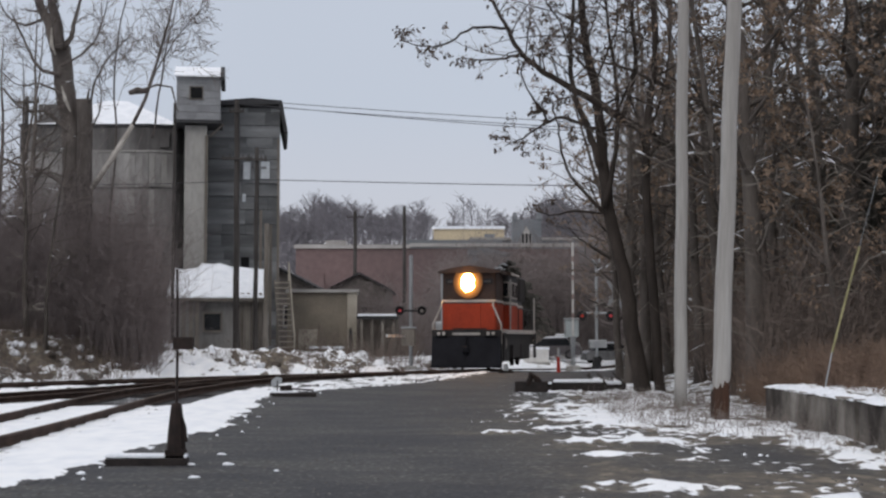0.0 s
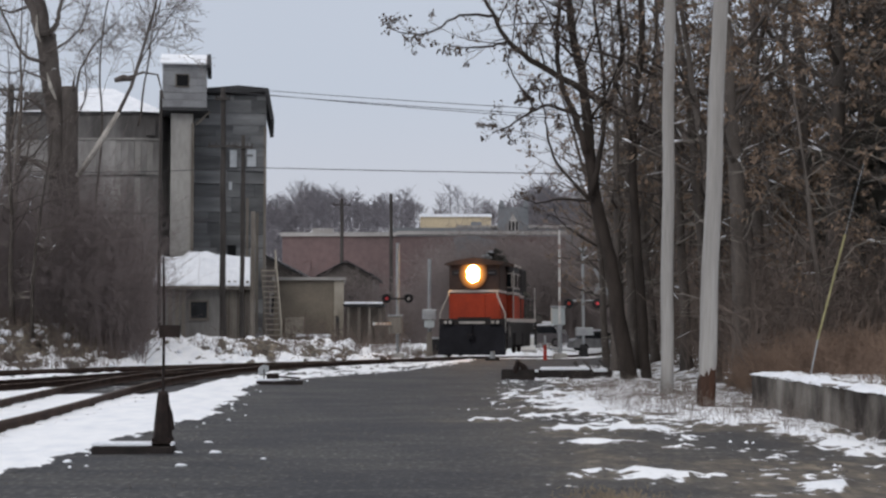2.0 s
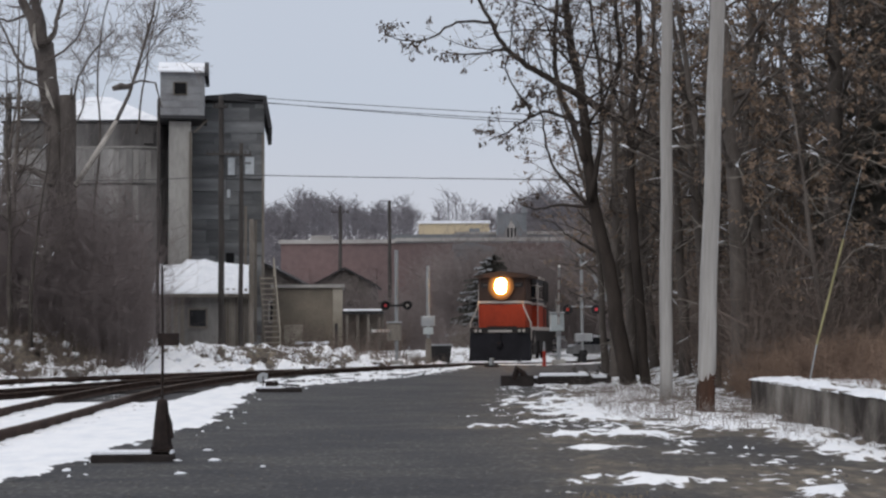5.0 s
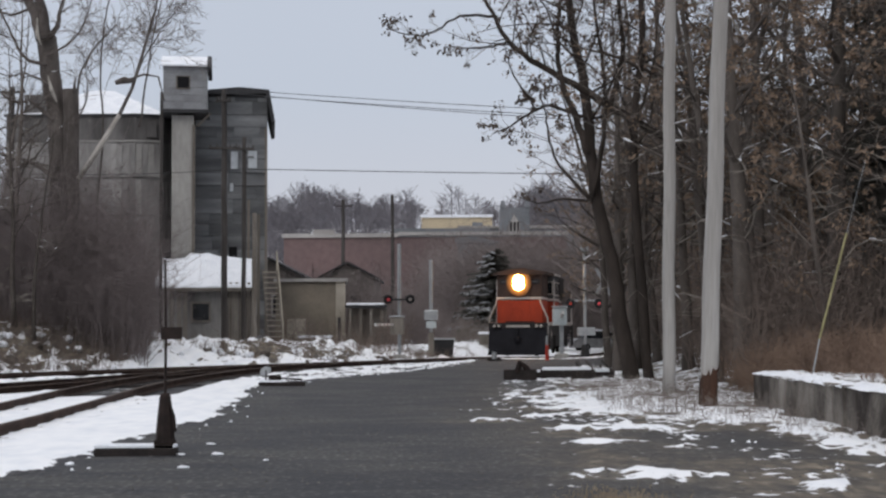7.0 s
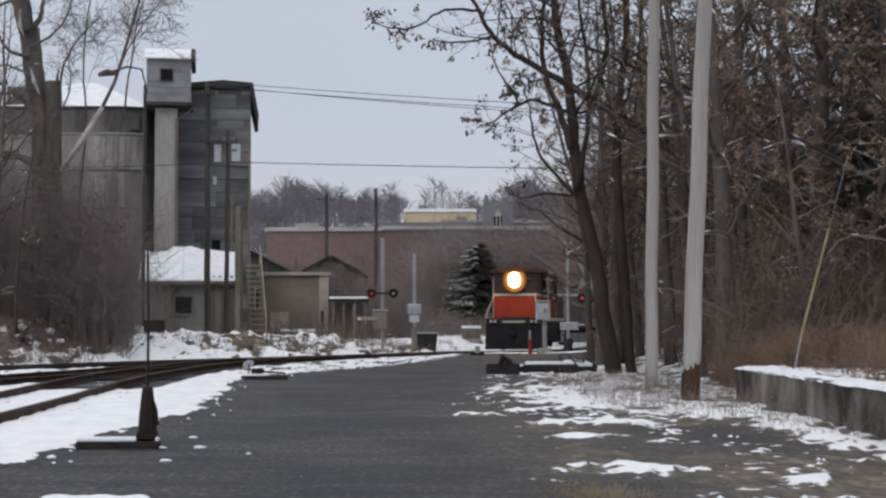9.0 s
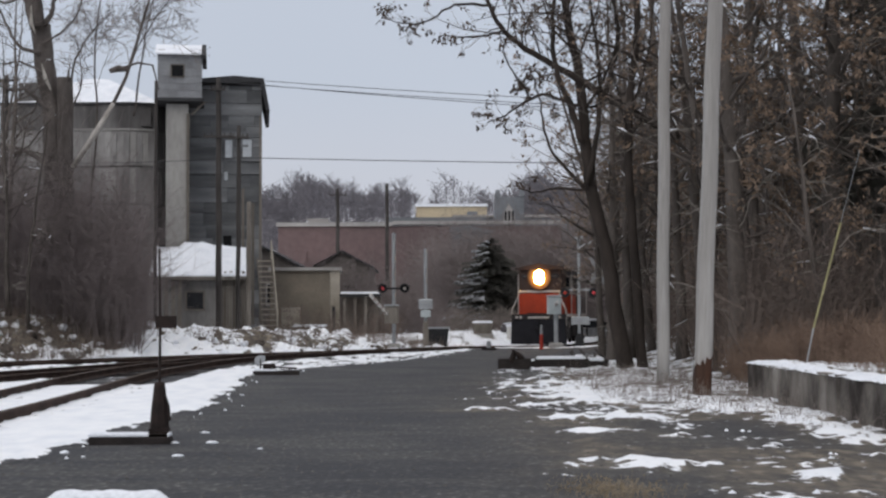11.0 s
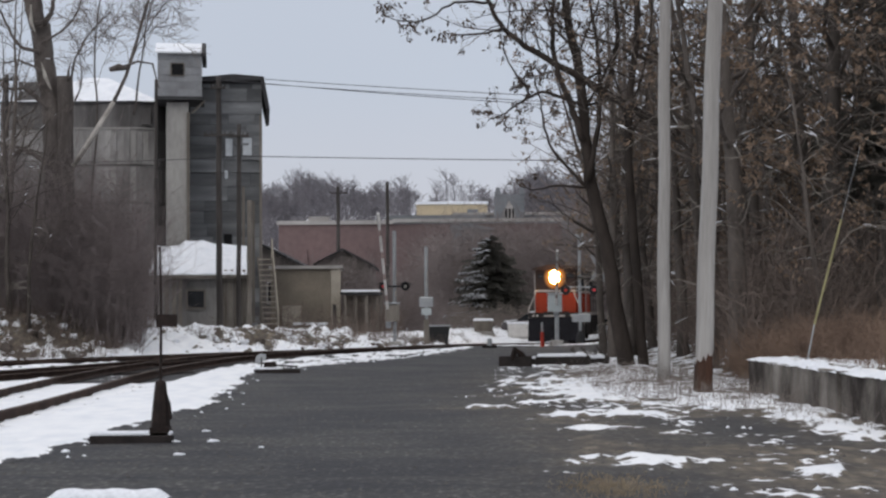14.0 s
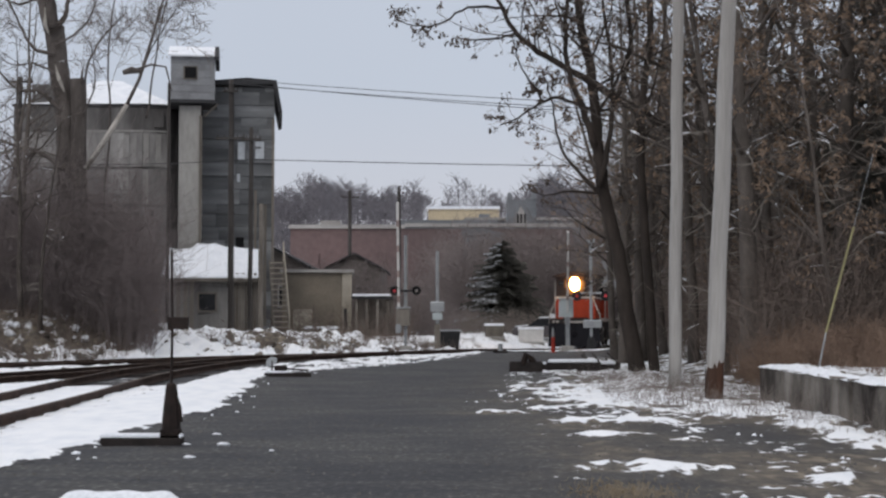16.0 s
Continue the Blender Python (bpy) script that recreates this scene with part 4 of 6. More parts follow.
# ---------- switch stands and lumber ----------
def switch_stand():
    t = thing("switch_stand", "tall rusted iron switch stand with thin mast", "switch stand", pose(-3.13, 17.1, land(-3.13, 17.1)))
    t.scale = (0.88, 0.88, 0.9)
    part("head_timber", Geo().bevel(-0.92, 0.16, -0.13, 0.13, -0.08, 0.1, 0.02), TIMBER, t)
    part("timber_snow", Geo().bevel(-0.93, 0.15, -0.12, 0.12, 0.1, 0.145, 0.02), SNOW, t, "snow on the timber")
    part("pedestal", Geo().box(-0.125, 0.125, -0.12, 0.12, 0.1, 0.2), STANDMT, t)
    part("column", Geo().tube([(0, 0, 0.15), (0, 0, 0.45), (0, 0, 0.76), (0, 0, 0.8)], [0.135, 0.11, 0.075, 0.055], 8), STANDMT, t)
    part("mast", Geo().tube([(0, 0, 0.8), (0.005, 0, 1.6), (-0.01, 0, 2.55)], [0.02, 0.018, 0.014], 8), STANDMT, t)
    part("target", Geo().box(-0.06, 0.22, -0.015, 0.015, 1.5, 1.66), STANDMT, t, "rusted target blade")
    part("throw_lever", Geo().tube([(0.07, -0.05, 0.66), (0.13, -0.06, 0.5), (0.15, -0.06, 0.3)], 0.018, 6), STANDMT, t)
    rnd = random.Random(3)
    for k in range(7):
        x, y = rnd.gauss(0.1, 0.6), rnd.gauss(-0.9, 0.7)
        w = rnd.uniform(0.02, 0.07)
        solo("snow_clod", Geo().tube([(0, 0, 0.0), (0, 0, w * 0.5), (w * 0.1, 0, w * 0.8)], [w, w * 0.95, w * 0.5], 5), SNOW, "small clod of snow on the gravel", "snow clod", pose(-3.1 + x, 17.1 + y, land(-3.1 + x, 17.1 + y), 0, 0, x * 90) @ Matrix.Diagonal((1.5, 1, 0.7, 1)), group="snow clods", smooth=True)
    s = thing("low_switch_stand", "low switch stand with pale round target", "switch stand", pose(-4.05, 36.6, land(-4.05, 36.6)))
    part("timber", Geo().bevel(-0.3, 0.85, -0.15, 0.15, -0.05, 0.1, 0.02), TIMBER, s)
    part("timber_snow", Geo().bevel(-0.28, 0.3, -0.14, 0.14, 0.1, 0.15, 0.02), SNOW, s, "snow on the timber")
    part("body", Geo().bevel(-0.05, 0.25, -0.12, 0.12, 0.1, 0.28, 0.03), STANDMT, s)
    part("stem", Geo().tube([(-0.12, 0, 0.1), (-0.12, 0, 0.4)], 0.02), STANDMT, s)
    part("target", Geo().prism([(-0.27, 0.28), (-0.13, 0.25), (0.0, 0.36), (0.0, 0.47), (-0.14, 0.5), (-0.26, 0.42)], "y", -0.01, 0.01), STEEL, s, "pale reflector target")
    part("lever", Geo().tube([(0.2, 0, 0.2), (0.8, -0.1, 0.16)], 0.025), STANDMT, s)


switch_stand()


def lumber():
    rnd = random.Random(8)
    t = thing("timber_stack", "dark discarded railway timbers with snow", "timber pile", pose(0, 0, 0))
    for x0, x1, y, z0, z1 in ((2.55, 4.3, 40.4, 0.02, 0.2), (4.1, 5.1, 40.9, 0.02, 0.18), (3.9, 5.2, 41.4, 0.02, 0.2), (1.95, 2.85, 39.5, 0.02, 0.3), (3.0, 4.5, 40.1, 0.02, 0.26)):
        part("timber", Geo().bevel(x0, x1, y - 0.12, y + 0.12, z0, z1, 0.02), TIMBER, t)
        if x0 > 2.4:
            part("snow", Geo().bevel(x0 + 0.05, x1 - 0.1, y - 0.12, y + 0.1, z1, z1 + rnd.uniform(0.04, 0.1), 0.03), SNOW, t, "snow on the timber")
    part("scrap_iron", Geo().tube([(2.3, 39.45, 0.2), (2.4, 39.4, 0.48), (2.55, 39.45, 0.34), (2.7, 39.5, 0.2)], [0.09, 0.11, 0.1, 0.05], 7), STANDMT, t, "dark bent scrap iron")
    for k in range(9):
        x, y = rnd.uniform(4.2, 5.2), rnd.uniform(40.4, 42)
        part("broken_board", Geo().tube([(x, y, 0.15), (x + rnd.uniform(-0.5, 0.5), y + 0.3, rnd.uniform(0.25, 0.5))], 0.035, 4), DARKWOOD, t)
    b = thing("snowy_log", "short timber lying by the road under snow", "timber", pose(-2.45, 11.2, land(-2.45, 11.2)))
    b.scale = (0.86, 0.86, 0.86)
    part("timber", Geo().bevel(-0.5, 0.5, -0.13, 0.13, -0.02, 0.16, 0.02), TIMBER, b)
    g = Geo()
    n, m = 26, 6
    for i in range(n + 1):
        x = -0.54 + 1.08 * i / n
        e = min(1, min(i, n - i) / 3 + 0.25)
        for k in range(m + 1):
            a = math.pi * k / m
            r = 0.15 + 0.02 * noise.noise((x * 5, 1, 1))
            g.v.append((x, -r * math.cos(a) * (0.8 + 0.2 * e), 0.13 + math.sin(a) * (0.1 + 0.03 * noise.noise((x * 6, k * 0.5, 3))) * e))
    for i in range(n):
        for k in range(m):
            a = i * (m + 1) + k
            g.f.append((a, a + m + 1, a + m + 2, a + 1))
    part("snow", g, SNOW, b, "rounded snow cap", True)


lumber()


# ---------- level crossing ----------
def gate_arm(length):
    g = Geo().box(-0.05, 0.05, -length, 0.6, -0.06, 0.06)
    return g


def crossing_gate(x, y, label, mast_h, lamps, box):
    z = land(x, y)
    t = thing("crossing_gate", label, "crossing gate", pose(x, y, z))
    part("foundation", Geo().bevel(-0.3, 0.3, -0.3, 0.3, -0.1, 0.25, 0.04), CONCRETE_L, t)
    part("mast", Geo().tube([(0, 0, 0.2), (0, 0, mast_h)], 0.085 if not box else 0.1, 10), STEEL, t, "galvanised mast")
    part("mechanism", Geo().bevel(-0.42, 0.22, -0.45, -0.05, 1.15 if not box else 1.55, 1.95 if not box else 2.35, 0.06), SILVER if box else GREYWOOD, t, "grey gate mechanism case")
    part("case_lid", Geo().bevel(-0.45, 0.25, -0.48, -0.02, 1.95 if not box else 2.35, 2.02 if not box else 2.42, 0.02), STEEL, t)
    if lamps:
        part("lamp_bar", Geo().tube([(-0.72, -0.12, 2.75), (0.72, -0.12, 2.75)], 0.045, 6), SIGNALBLK, t)
        for s in (-0.5, 0.5):
            l = part("lamp_shield", Geo().disc((s, -0.2, 2.75), 0.2, "y", 20, 0.03), SIGNALBLK, t, "black round lamp shield")
            part("lens", Geo().disc((s, -0.24, 2.75), 0.075, "y", 14, 0.06), REDLAMP if s < 0 else STRIPE, l, "round lamp lens")
            part("visor", Geo().prism([(s - 0.34, 2.83), (s, 2.97), (s + 0.34, 2.83), (s + 0.3, 2.83), (s, 2.92), (s - 0.3, 2.83)], "y", -0.55, -0.2), SIGNALBLK, l)
    return t


BANDRED = material("faded_red_band", (0.4, 0.31, 0.29), rough=0.7, bump=0)
GATE_L = (-1.47, 66.4)
GATE_R = (5.95, 66.4)
gate_l = crossing_gate(*GATE_L, "railway crossing gate mast with lamps and grey case", 5.3, True, False)
gate_r = crossing_gate(*GATE_R, "crossing gate with silver case on a post", 1.6, False, True)
arm_l = part("gate_arm", gate_arm(5.2), WHITEP, gate_l, "striped barrier arm", m=pose(-0.3, -0.3, 1.6))
arm_r = part("gate_arm", gate_arm(3.9), WHITEP, gate_r, "striped barrier arm", m=pose(-0.05, -0.5, 1.95))
for arm, length in ((arm_l, 5.2), (arm_r, 3.9)):
    for k in range(4):
        s = -length * (0.12 + 0.22 * k)
        part("red_band", Geo().box(-0.053, 0.053, s - length * 0.06, s, -0.063, 0.063), BANDRED, arm)
    part("counterweight", Geo().bevel(-0.12, 0.12, 0.35, 0.75, -0.25, 0.2, 0.04), STEEL, arm)


def small_things_at_crossing():
    s = thing("signal_mast", "slim grey signal mast with lamp heads", "signal", pose(7.72, 73, land(7.72, 73)))
    part("mast", Geo().tube([(0, 0, 0), (0, 0, 5.6)], 0.08, 10), STEEL, s)
    part("cap", Geo().disc((0, 0, 5.55), 0.2, "y", 14, 0.2), STEEL, s)
    part("base", Geo().tube([(0, 0, -0.05), (0, 0, 0.5), (0, 0, 0.7)], [0.28, 0.2, 0.1], 10), SIGNALBLK, s)
    part("lamp_bar", Geo().tube([(-0.75, 0, 2.9), (0.75, 0, 2.9)], 0.045, 6), STEEL, s)
    for x in (0.72, -0.72):
        l = part("lamp_shield", Geo().disc((x, -0.06, 2.75), 0.25, "y", 18, 0.04), SIGNALBLK, s)
        part("lens", Geo().disc((x, -0.12, 2.75), 0.08, "y", 14, 0.05), REDLAMP if x > 0 else REDP, l, "lit red lamp")
    part("bell", Geo().disc((0.8, 0, 3.55), 0.17, "y", 12, 0.15), STEEL, s)
    part("case", Geo().bevel(-0.4, 0.5, -0.35, 0.1, 1.15, 1.55, 0.05), STEEL, s)
    part("sign_blade", Geo().prism([(0.5, 3.2), (0.66, 3.14), (1.3, 4.5), (1.14, 4.56)], "y", -0.12, -0.09), TIN, s, "weathered crossing blade")
    part("sign_blade", Geo().prism([(1.2, 3.14), (1.36, 3.2), (0.66, 4.56), (0.5, 4.5)], "y", -0.16, -0.13), TIN, s, "weathered crossing blade")
    p = thing("white_post", "slim pale post with grey junction case", "post", pose(-0.02, 72, land(-0.02, 72)))
    part("shaft", Geo().tube([(0, 0, 0), (0, 0, 4.9)], 0.09, 10), STEEL, p)
    part("case", Geo().bevel(-0.35, 0.35, -0.3, 0.1, 1.9, 2.4, 0.05), STEEL, p)
    part("lower_box", Geo().bevel(-0.25, 0.25, -0.3, 0.1, 1.5, 1.85, 0.04), SILVER, p)
    part("foot", Geo().box(-0.16, 0.16, -0.16, 0.16, 0, 1.3, 0.03), GREYWOOD, p)
    b = thing("dark_bin", "dark steel bin in the snow", "bin", pose(0.55, 74, land(0.55, 74)))
    part("body", Geo().prism([(-0.55, 0), (0.5, 0), (0.62, 0.95), (-0.7, 0.95)], "y", 0, 0.8), SIGNALBLK, b)
    part("rim", Geo().box(-0.72, 0.66, -0.03, 0.83, 0.95, 1.03), STEEL, b)
    c = thing("traffic_marker", "thin red and white marker post", "marker post", pose(4.95, 62.3, land(4.95, 62.3)))
    part("lower", Geo().tube([(0, 0, 0), (0, 0, 0.65)], [0.09, 0.07], 10), REDP, c)
    part("upper", Geo().tube([(0, 0, 0.65), (0, 0, 1.05)], [0.065, 0.045], 10), STEEL, c, "pale upper part")
    d = thing("track_marker", "small pale marker at the track side", "marker", pose(2.6, 60.2, land(2.6, 60.2)))
    part("stub", Geo().tube([(0, 0, 0), (0, 0, 0.38)], [0.12, 0.09], 8), STEEL, d)
    part("base_plate", Geo().box(-0.3, 0.3, -0.14, 0.14, 0, 0.09), TIMBER, d)


small_things_at_crossing()


def low_cabinet(x, y, w, h, mat, label):
    """A knee-high trackside cabinet under a lid of snow."""
    t = thing("utility_cabinet", label, "cabinet", pose(x, y, land(x, y)))
    part("plinth", Geo().box(-w / 2 - 0.08, w / 2 + 0.08, -0.45, 0.45, -0.1, 0.12), CONCRETE_L, t)
    part("case", Geo().bevel(-w / 2, w / 2, -0.38, 0.38, 0.12, h, 0.03), mat, t)
    for k in (-1, 1):
        part("case_door", Geo().box(k * w / 4 - w / 4 + 0.03, k * w / 4 + w / 4 - 0.03, -0.4, -0.375, 0.2, h - 0.1), mat, t)
    part("lid_snow", Geo().bevel(-w / 2 - 0.05, w / 2 + 0.05, -0.42, 0.42, h, h + 0.16, 0.06), SNOW, t, "snow on the lid")
    return t


low_cabinet(6.1, 95, 1.6, 0.95, WHITEP, "pale low cabinet under snow by the track")
low_cabinet(3.7, 95, 1.2, 0.8, GREYWOOD, "weathered grey low cabinet under snow")


# ---------- parked cars ----------
def car(x, y, yaw, paint, label):
    t = thing("parked_car", label, "car", pose(x, y, land(x, y) + 0.02, 0, 0, yaw))
    low = [(-2.2, 0.3), (2.2, 0.3), (2.25, 0.62), (2.1, 0.85), (1.2, 0.95), (-1.9, 0.98), (-2.22, 0.8)]
    part("body", Geo().prism(low, "y", -0.88, 0.88), paint, t)
    part("cabin", Geo().prism([(-1.75, 0.96), (1.15, 0.95), (0.45, 1.42), (-1.2, 1.45)], "y", -0.76, 0.76), GLASSD, t, "dark glass cabin")
    part("roof", Geo().prism([(-1.25, 1.44), (0.5, 1.41), (0.3, 1.5), (-1.1, 1.53)], "y", -0.74, 0.74), paint, t)
    part("roof_snow", Geo().prism([(-1.2, 1.5), (0.42, 1.48), (0.25, 1.6), (-1.05, 1.63)], "y", -0.7, 0.7), SNOW, t, "snow on the roof")
    part("bonnet_snow", Geo().prism([(1.18, 0.95), (2.1, 0.85), (2.0, 0.95), (1.25, 1.03)], "y", -0.75, 0.75), SNOW, t, "snow on the bonnet")
    for wx in (-1.4, 1.4):
        for wy in (-0.86, 0.86):
            w = part("wheel", Geo().disc((wx, wy, 0.32), 0.32, "y", 18, 0.2), RUBBER, t)
            part("rim", Geo().disc((wx, wy * 1.02, 0.32), 0.19, "y", 14, 0.2), CARD, w)
    for s in (-0.62, 0.62):
        part("headlight", Geo().box(2.14, 2.24, s - 0.16, s + 0.16, 0.62, 0.76), WHITEP, t)
    return t


CARS = material("silver_car_paint", (0.3, 0.3, 0.31), rough=0.35, metal=0.4, bump=0)
CARD = material("dark_car_paint", (0.11, 0.1, 0.105), rough=0.35, bump=0)
CARW = material("white_car_paint", (0.65, 0.65, 0.66), rough=0.4, bump=0)
car(7.6, 103, 172, CARD, "dark parked car by the crossing")
car(12.2, 104, 8, CARS, "silver parked car in the snowy lot")
car(9.5, 112, 80, CARW, "white parked car in the snowy lot")


# ---------- locomotive ----------
def locomotive():
    """Front faces -y; the rail top is z = 0; the plow's front is at y = 0."""
    t = thing("locomotive", "red orange and black diesel locomotive with lit headlamp", "locomotive")
    # plow and front platform
    p = part("plow", Geo().prism([(0.0, 0.12), (0.12, 0.08), (0.75, 0.1), (0.75, 1.62), (0.3, 1.62), (0.14, 0.9)], "x", -1.5, 1.5), PLOW, t, "black steel snow plow")
    part("plow_rib", Geo().box(-0.03, 0.03, 0.06, 0.2, 0.15, 1.5), PLOW, p)
    part("plow_edge", Geo().box(-1.52, 1.52, -0.03, 0.06, 0.1, 0.2), PLOW, p)
    deck = part("deck", Geo().bevel(-1.52, 1.52, 0.3, 13.4, 1.58, 1.72, 0.03), LOCOBLK, t)
    part("deck_edge", Geo().box(1.52, 1.56, 0.6, 13.2, 1.56, 1.74), STRIPE, deck, "pale deck edge stripe")
    part("deck_edge", Geo().box(-1.56, -1.52, 0.6, 13.2, 1.56, 1.74), STRIPE, deck, "pale deck edge stripe")
    part("end_sill", Geo().box(-1.5, 1.5, 0.26, 0.34, 1.3, 1.72), LOCOBLK, t)
    part("number_plate", Geo().box(-0.6, 0.6, 0.2, 0.27, 1.49, 1.6), RAILING, t, "pale strip across the end sill")
    for s in (-1.08, 1.08):
        d = part("ditch_light", Geo().bevel(s - 0.24, s + 0.24, 0.12, 0.3, 1.46, 1.66, 0.03), SIGNALBLK, t)
        for q in (-0.11, 0.11):
            part("lens", Geo().disc((s + q, 0.11, 1.56), 0.075, "y", 12, 0.03), RAILING, d, "unlit round lens")
    part("coupler", Geo().bevel(-0.14, 0.14, -0.12, 0.2, 0.78, 1.02, 0.05), PLOW, t)
    # short high hood
    hw = 1.19
    h = part("short_hood", Geo().bevel(-hw, hw, 1.1, 3.5, 1.72, 4.28, 0.07), LOCOFLARE, t, "black upper nose browned by painted headlamp flare")
    part("nose_panel", Geo().bevel(-hw - 0.012, hw + 0.012, 1.08, 3.49, 1.73, 2.93, 0.07), ORANGE, h, "red orange lower nose")
    part("nose_stripe", Geo().bevel(-hw - 0.022, hw + 0.022, 1.065, 3.48, 2.93, 3.06, 0.05), STRIPE, h, "off white stripe")
    part("nose_top", Geo().prism([(-hw, 4.18), (hw, 4.18), (hw - 0.2, 4.34), (0, 4.42), (-hw + 0.2, 4.34)], "y", 1.12, 3.5), LOCOGREY, h, "rounded hood top")
    part("headlamp_housing", Geo().bevel(-0.42, 0.34, 0.98, 1.12, 3.3, 4.22, 0.05), LOCOBLK, h)
    # disc over the nose that carries the painted orange bloom around the lamps
    part("halo_disc", Geo().prism([(-0.04 + 0.66 * math.cos(k * math.pi / 18), min(4.2, 3.78 + 0.69 * math.sin(k * math.pi / 18))) for k in range(36)], "y", 0.95, 1.0), HALO, h, "disc with the headlamp's orange halo painted in")
    for z in (3.68, 3.88):
        dome = [(-0.04, 0.93 - 0.2 * math.sin(k * math.pi / 10), z) for k in range(6)]
        part("headlamp", Geo().tube(dome, [max(0.01, 0.29 * math.cos(k * math.pi / 10)) for k in range(6)], 24), HEADLAMP, h, "bright warm headlamp")
    for s in (-0.8, 0.8):
        n = part("number_board", Geo().bevel(s - 0.24, s + 0.24, 1.03, 1.12, 3.72, 3.95, 0.02), SIGNALBLK, h, "number board")
        part("digits_bar", Geo().box(s - 0.16, s + 0.16, 1.015, 1.032, 3.79, 3.88), LOCOGREY, n)
    part("nose_door", Geo().box(-0.5, 0.5, 1.05, 1.078, 1.78, 2.85), ORANGE, h, "low nose access door")
    part("step_board", Geo().box(-0.75, 0.75, 0.98, 1.1, 1.74, 1.79), LOCOBLK, h)
    # cab
    c = part("cab", Geo().bevel(-1.5, 1.5, 3.5, 6.1, 1.72, 4.25, 0.06), LOCOGREY, t, "wide cab with dark upper sides")
    part("cab_panel", Geo().bevel(-1.515, 1.515, 3.485, 6.12, 1.73, 2.88, 0.06), ORANGE, c, "red orange lower cab")
    part("cab_stripe", Geo().bevel(-1.525, 1.525, 3.475, 6.13, 2.88, 3.02, 0.05), STRIPE, c, "off white stripe")
    roof = [(-1.55, 4.2), (-1.55, 4.3), (-0.9, 4.48), (0, 4.58), (0.9, 4.48), (1.55, 4.3), (1.55, 4.2)]
    part("cab_roof", Geo().prism(roof, "y", 3.4, 6.3), LOCOFLARE, c, "arched overhanging cab roof")
    part("roof_edge", Geo().box(1.5, 1.575, 3.42, 6.28, 4.21, 4.31), STRIPE, c, "pale gutter edge")
    visor = [(-1.37, 4.2), (-1.37, 4.27), (-0.8, 4.43), (0, 4.54), (0.8, 4.43), (1.37, 4.27), (1.37, 4.2)]
    part("hood_visor", Geo().prism(visor, "y", 0.88, 3.39), LOCOFLARE, h, "shallow arched hood roof")
    for s in (-1, 1):
        for ya in (3.85, 5.0):
            w = part("side_window", Geo().box(s * 1.505 - 0.02, s * 1.505 + 0.02, ya, ya + 0.9, 3.15, 3.9), STRIPE, c)
            part("pane", Geo().box(s * 1.525 - 0.02, s * 1.525 + 0.02, ya + 0.07, ya + 0.83, 3.22, 3.83), GLASSD, w)
        w = part("front_window", Geo().box(s * 1.3 - 0.15, s * 1.3 + 0.15, 3.46, 3.52, 3.2, 3.9), STRIPE, c)
        part("pane", Geo().box(s * 1.3 - 0.11, s * 1.3 + 0.11, 3.44, 3.48, 3.25, 3.85), GLASSD, w)
    # long hood
    g = part("long_hood", Geo().bevel(-0.98, 0.98, 6.1, 12.4, 1.72, 4.2, 0.08), LOCOGREY, t, "long dark engine hood")
    part("hood_panel", Geo().bevel(-0.995, 0.995, 6.12, 12.42, 1.73, 2.88, 0.08), ORANGE, g, "red orange lower hood")
    part("hood_stripe", Geo().bevel(-1.005, 1.005, 6.14, 12.43, 2.88, 3.02, 0.05), STRIPE, g)
    part("hood_top", Geo().prism([(-0.98, 4.18), (0.98, 4.18), (0.8, 4.36), (-0.8, 4.36)], "y", 6.1, 12.4), STRIPE, g, "pale hood top")
    part("exhaust_stack", Geo().box(-0.25, 0.25, 8.0, 8.6, 4.34, 4.6), SIGNALBLK, g)
    part("radiator", Geo().bevel(-1.15, 1.15, 10.0, 12.2, 3.2, 4.36, 0.08), LOCOBLK, g, "flared radiator housing")
    for k in range(4):
        ya = 6.5 + k * 0.85
        part("hood_door", Geo().box(0.985, 1.01, ya, ya + 0.78, 3.1, 4.0), LOCOBLK, g)
    # steps, handrails, tank, trucks
    for s in (-1, 1):
        for y0 in (0.75, 12.6):
            st = part("step_well", Geo().box(s * 1.54 - 0.03, s * 1.54 + 0.03, y0, y0 + 0.75, 0.35, 1.6), LOCOBLK, t)
            for k in range(3):
                part("step", Geo().box(min(s * 1.2, s * 1.56), max(s * 1.2, s * 1.56), y0, y0 + 0.7, 0.42 + k * 0.4, 0.46 + k * 0.4), STRIPE, st)
        pts = [(s * 1.5, 0.5, 1.1), (s * 1.5, 0.45, 1.95), (s * 1.14, 0.5, 2.75), (s * 1.12, 0.6, 2.95), (s * 1.15, 1.0, 3.0)]
        part("front_handrail", Geo().tube(pts, 0.042, 7), RAILING, t, "bent pale handrail")
        part("corner_grab", Geo().tube([(s * 1.52, 3.35, 1.6), (s * 1.52, 3.35, 4.0)], 0.035, 6), RAILING, t)
        part("side_rail", Geo().tube([(s * 1.5, 6.3, 2.75), (s * 1.5, 13.0, 2.75)], 0.025, 6), LOCOGREY, t)
        for k in range(4):
            part("stanchion", Geo().tube([(s * 1.5, 6.5 + k * 1.8, 1.7), (s * 1.5, 6.5 + k * 1.8, 2.75)], 0.025, 6), LOCOGREY, t)
        part("grab_iron", Geo().tube([(s * 1.52, 12.9, 0.7), (s * 1.52, 12.9, 3.4)], 0.045, 6), RAILING, t)
    part("fuel_tank", Geo().bevel(-1.35, 1.35, 5.6, 8.6, 0.45, 1.45, 0.15), LOCOBLK, t)
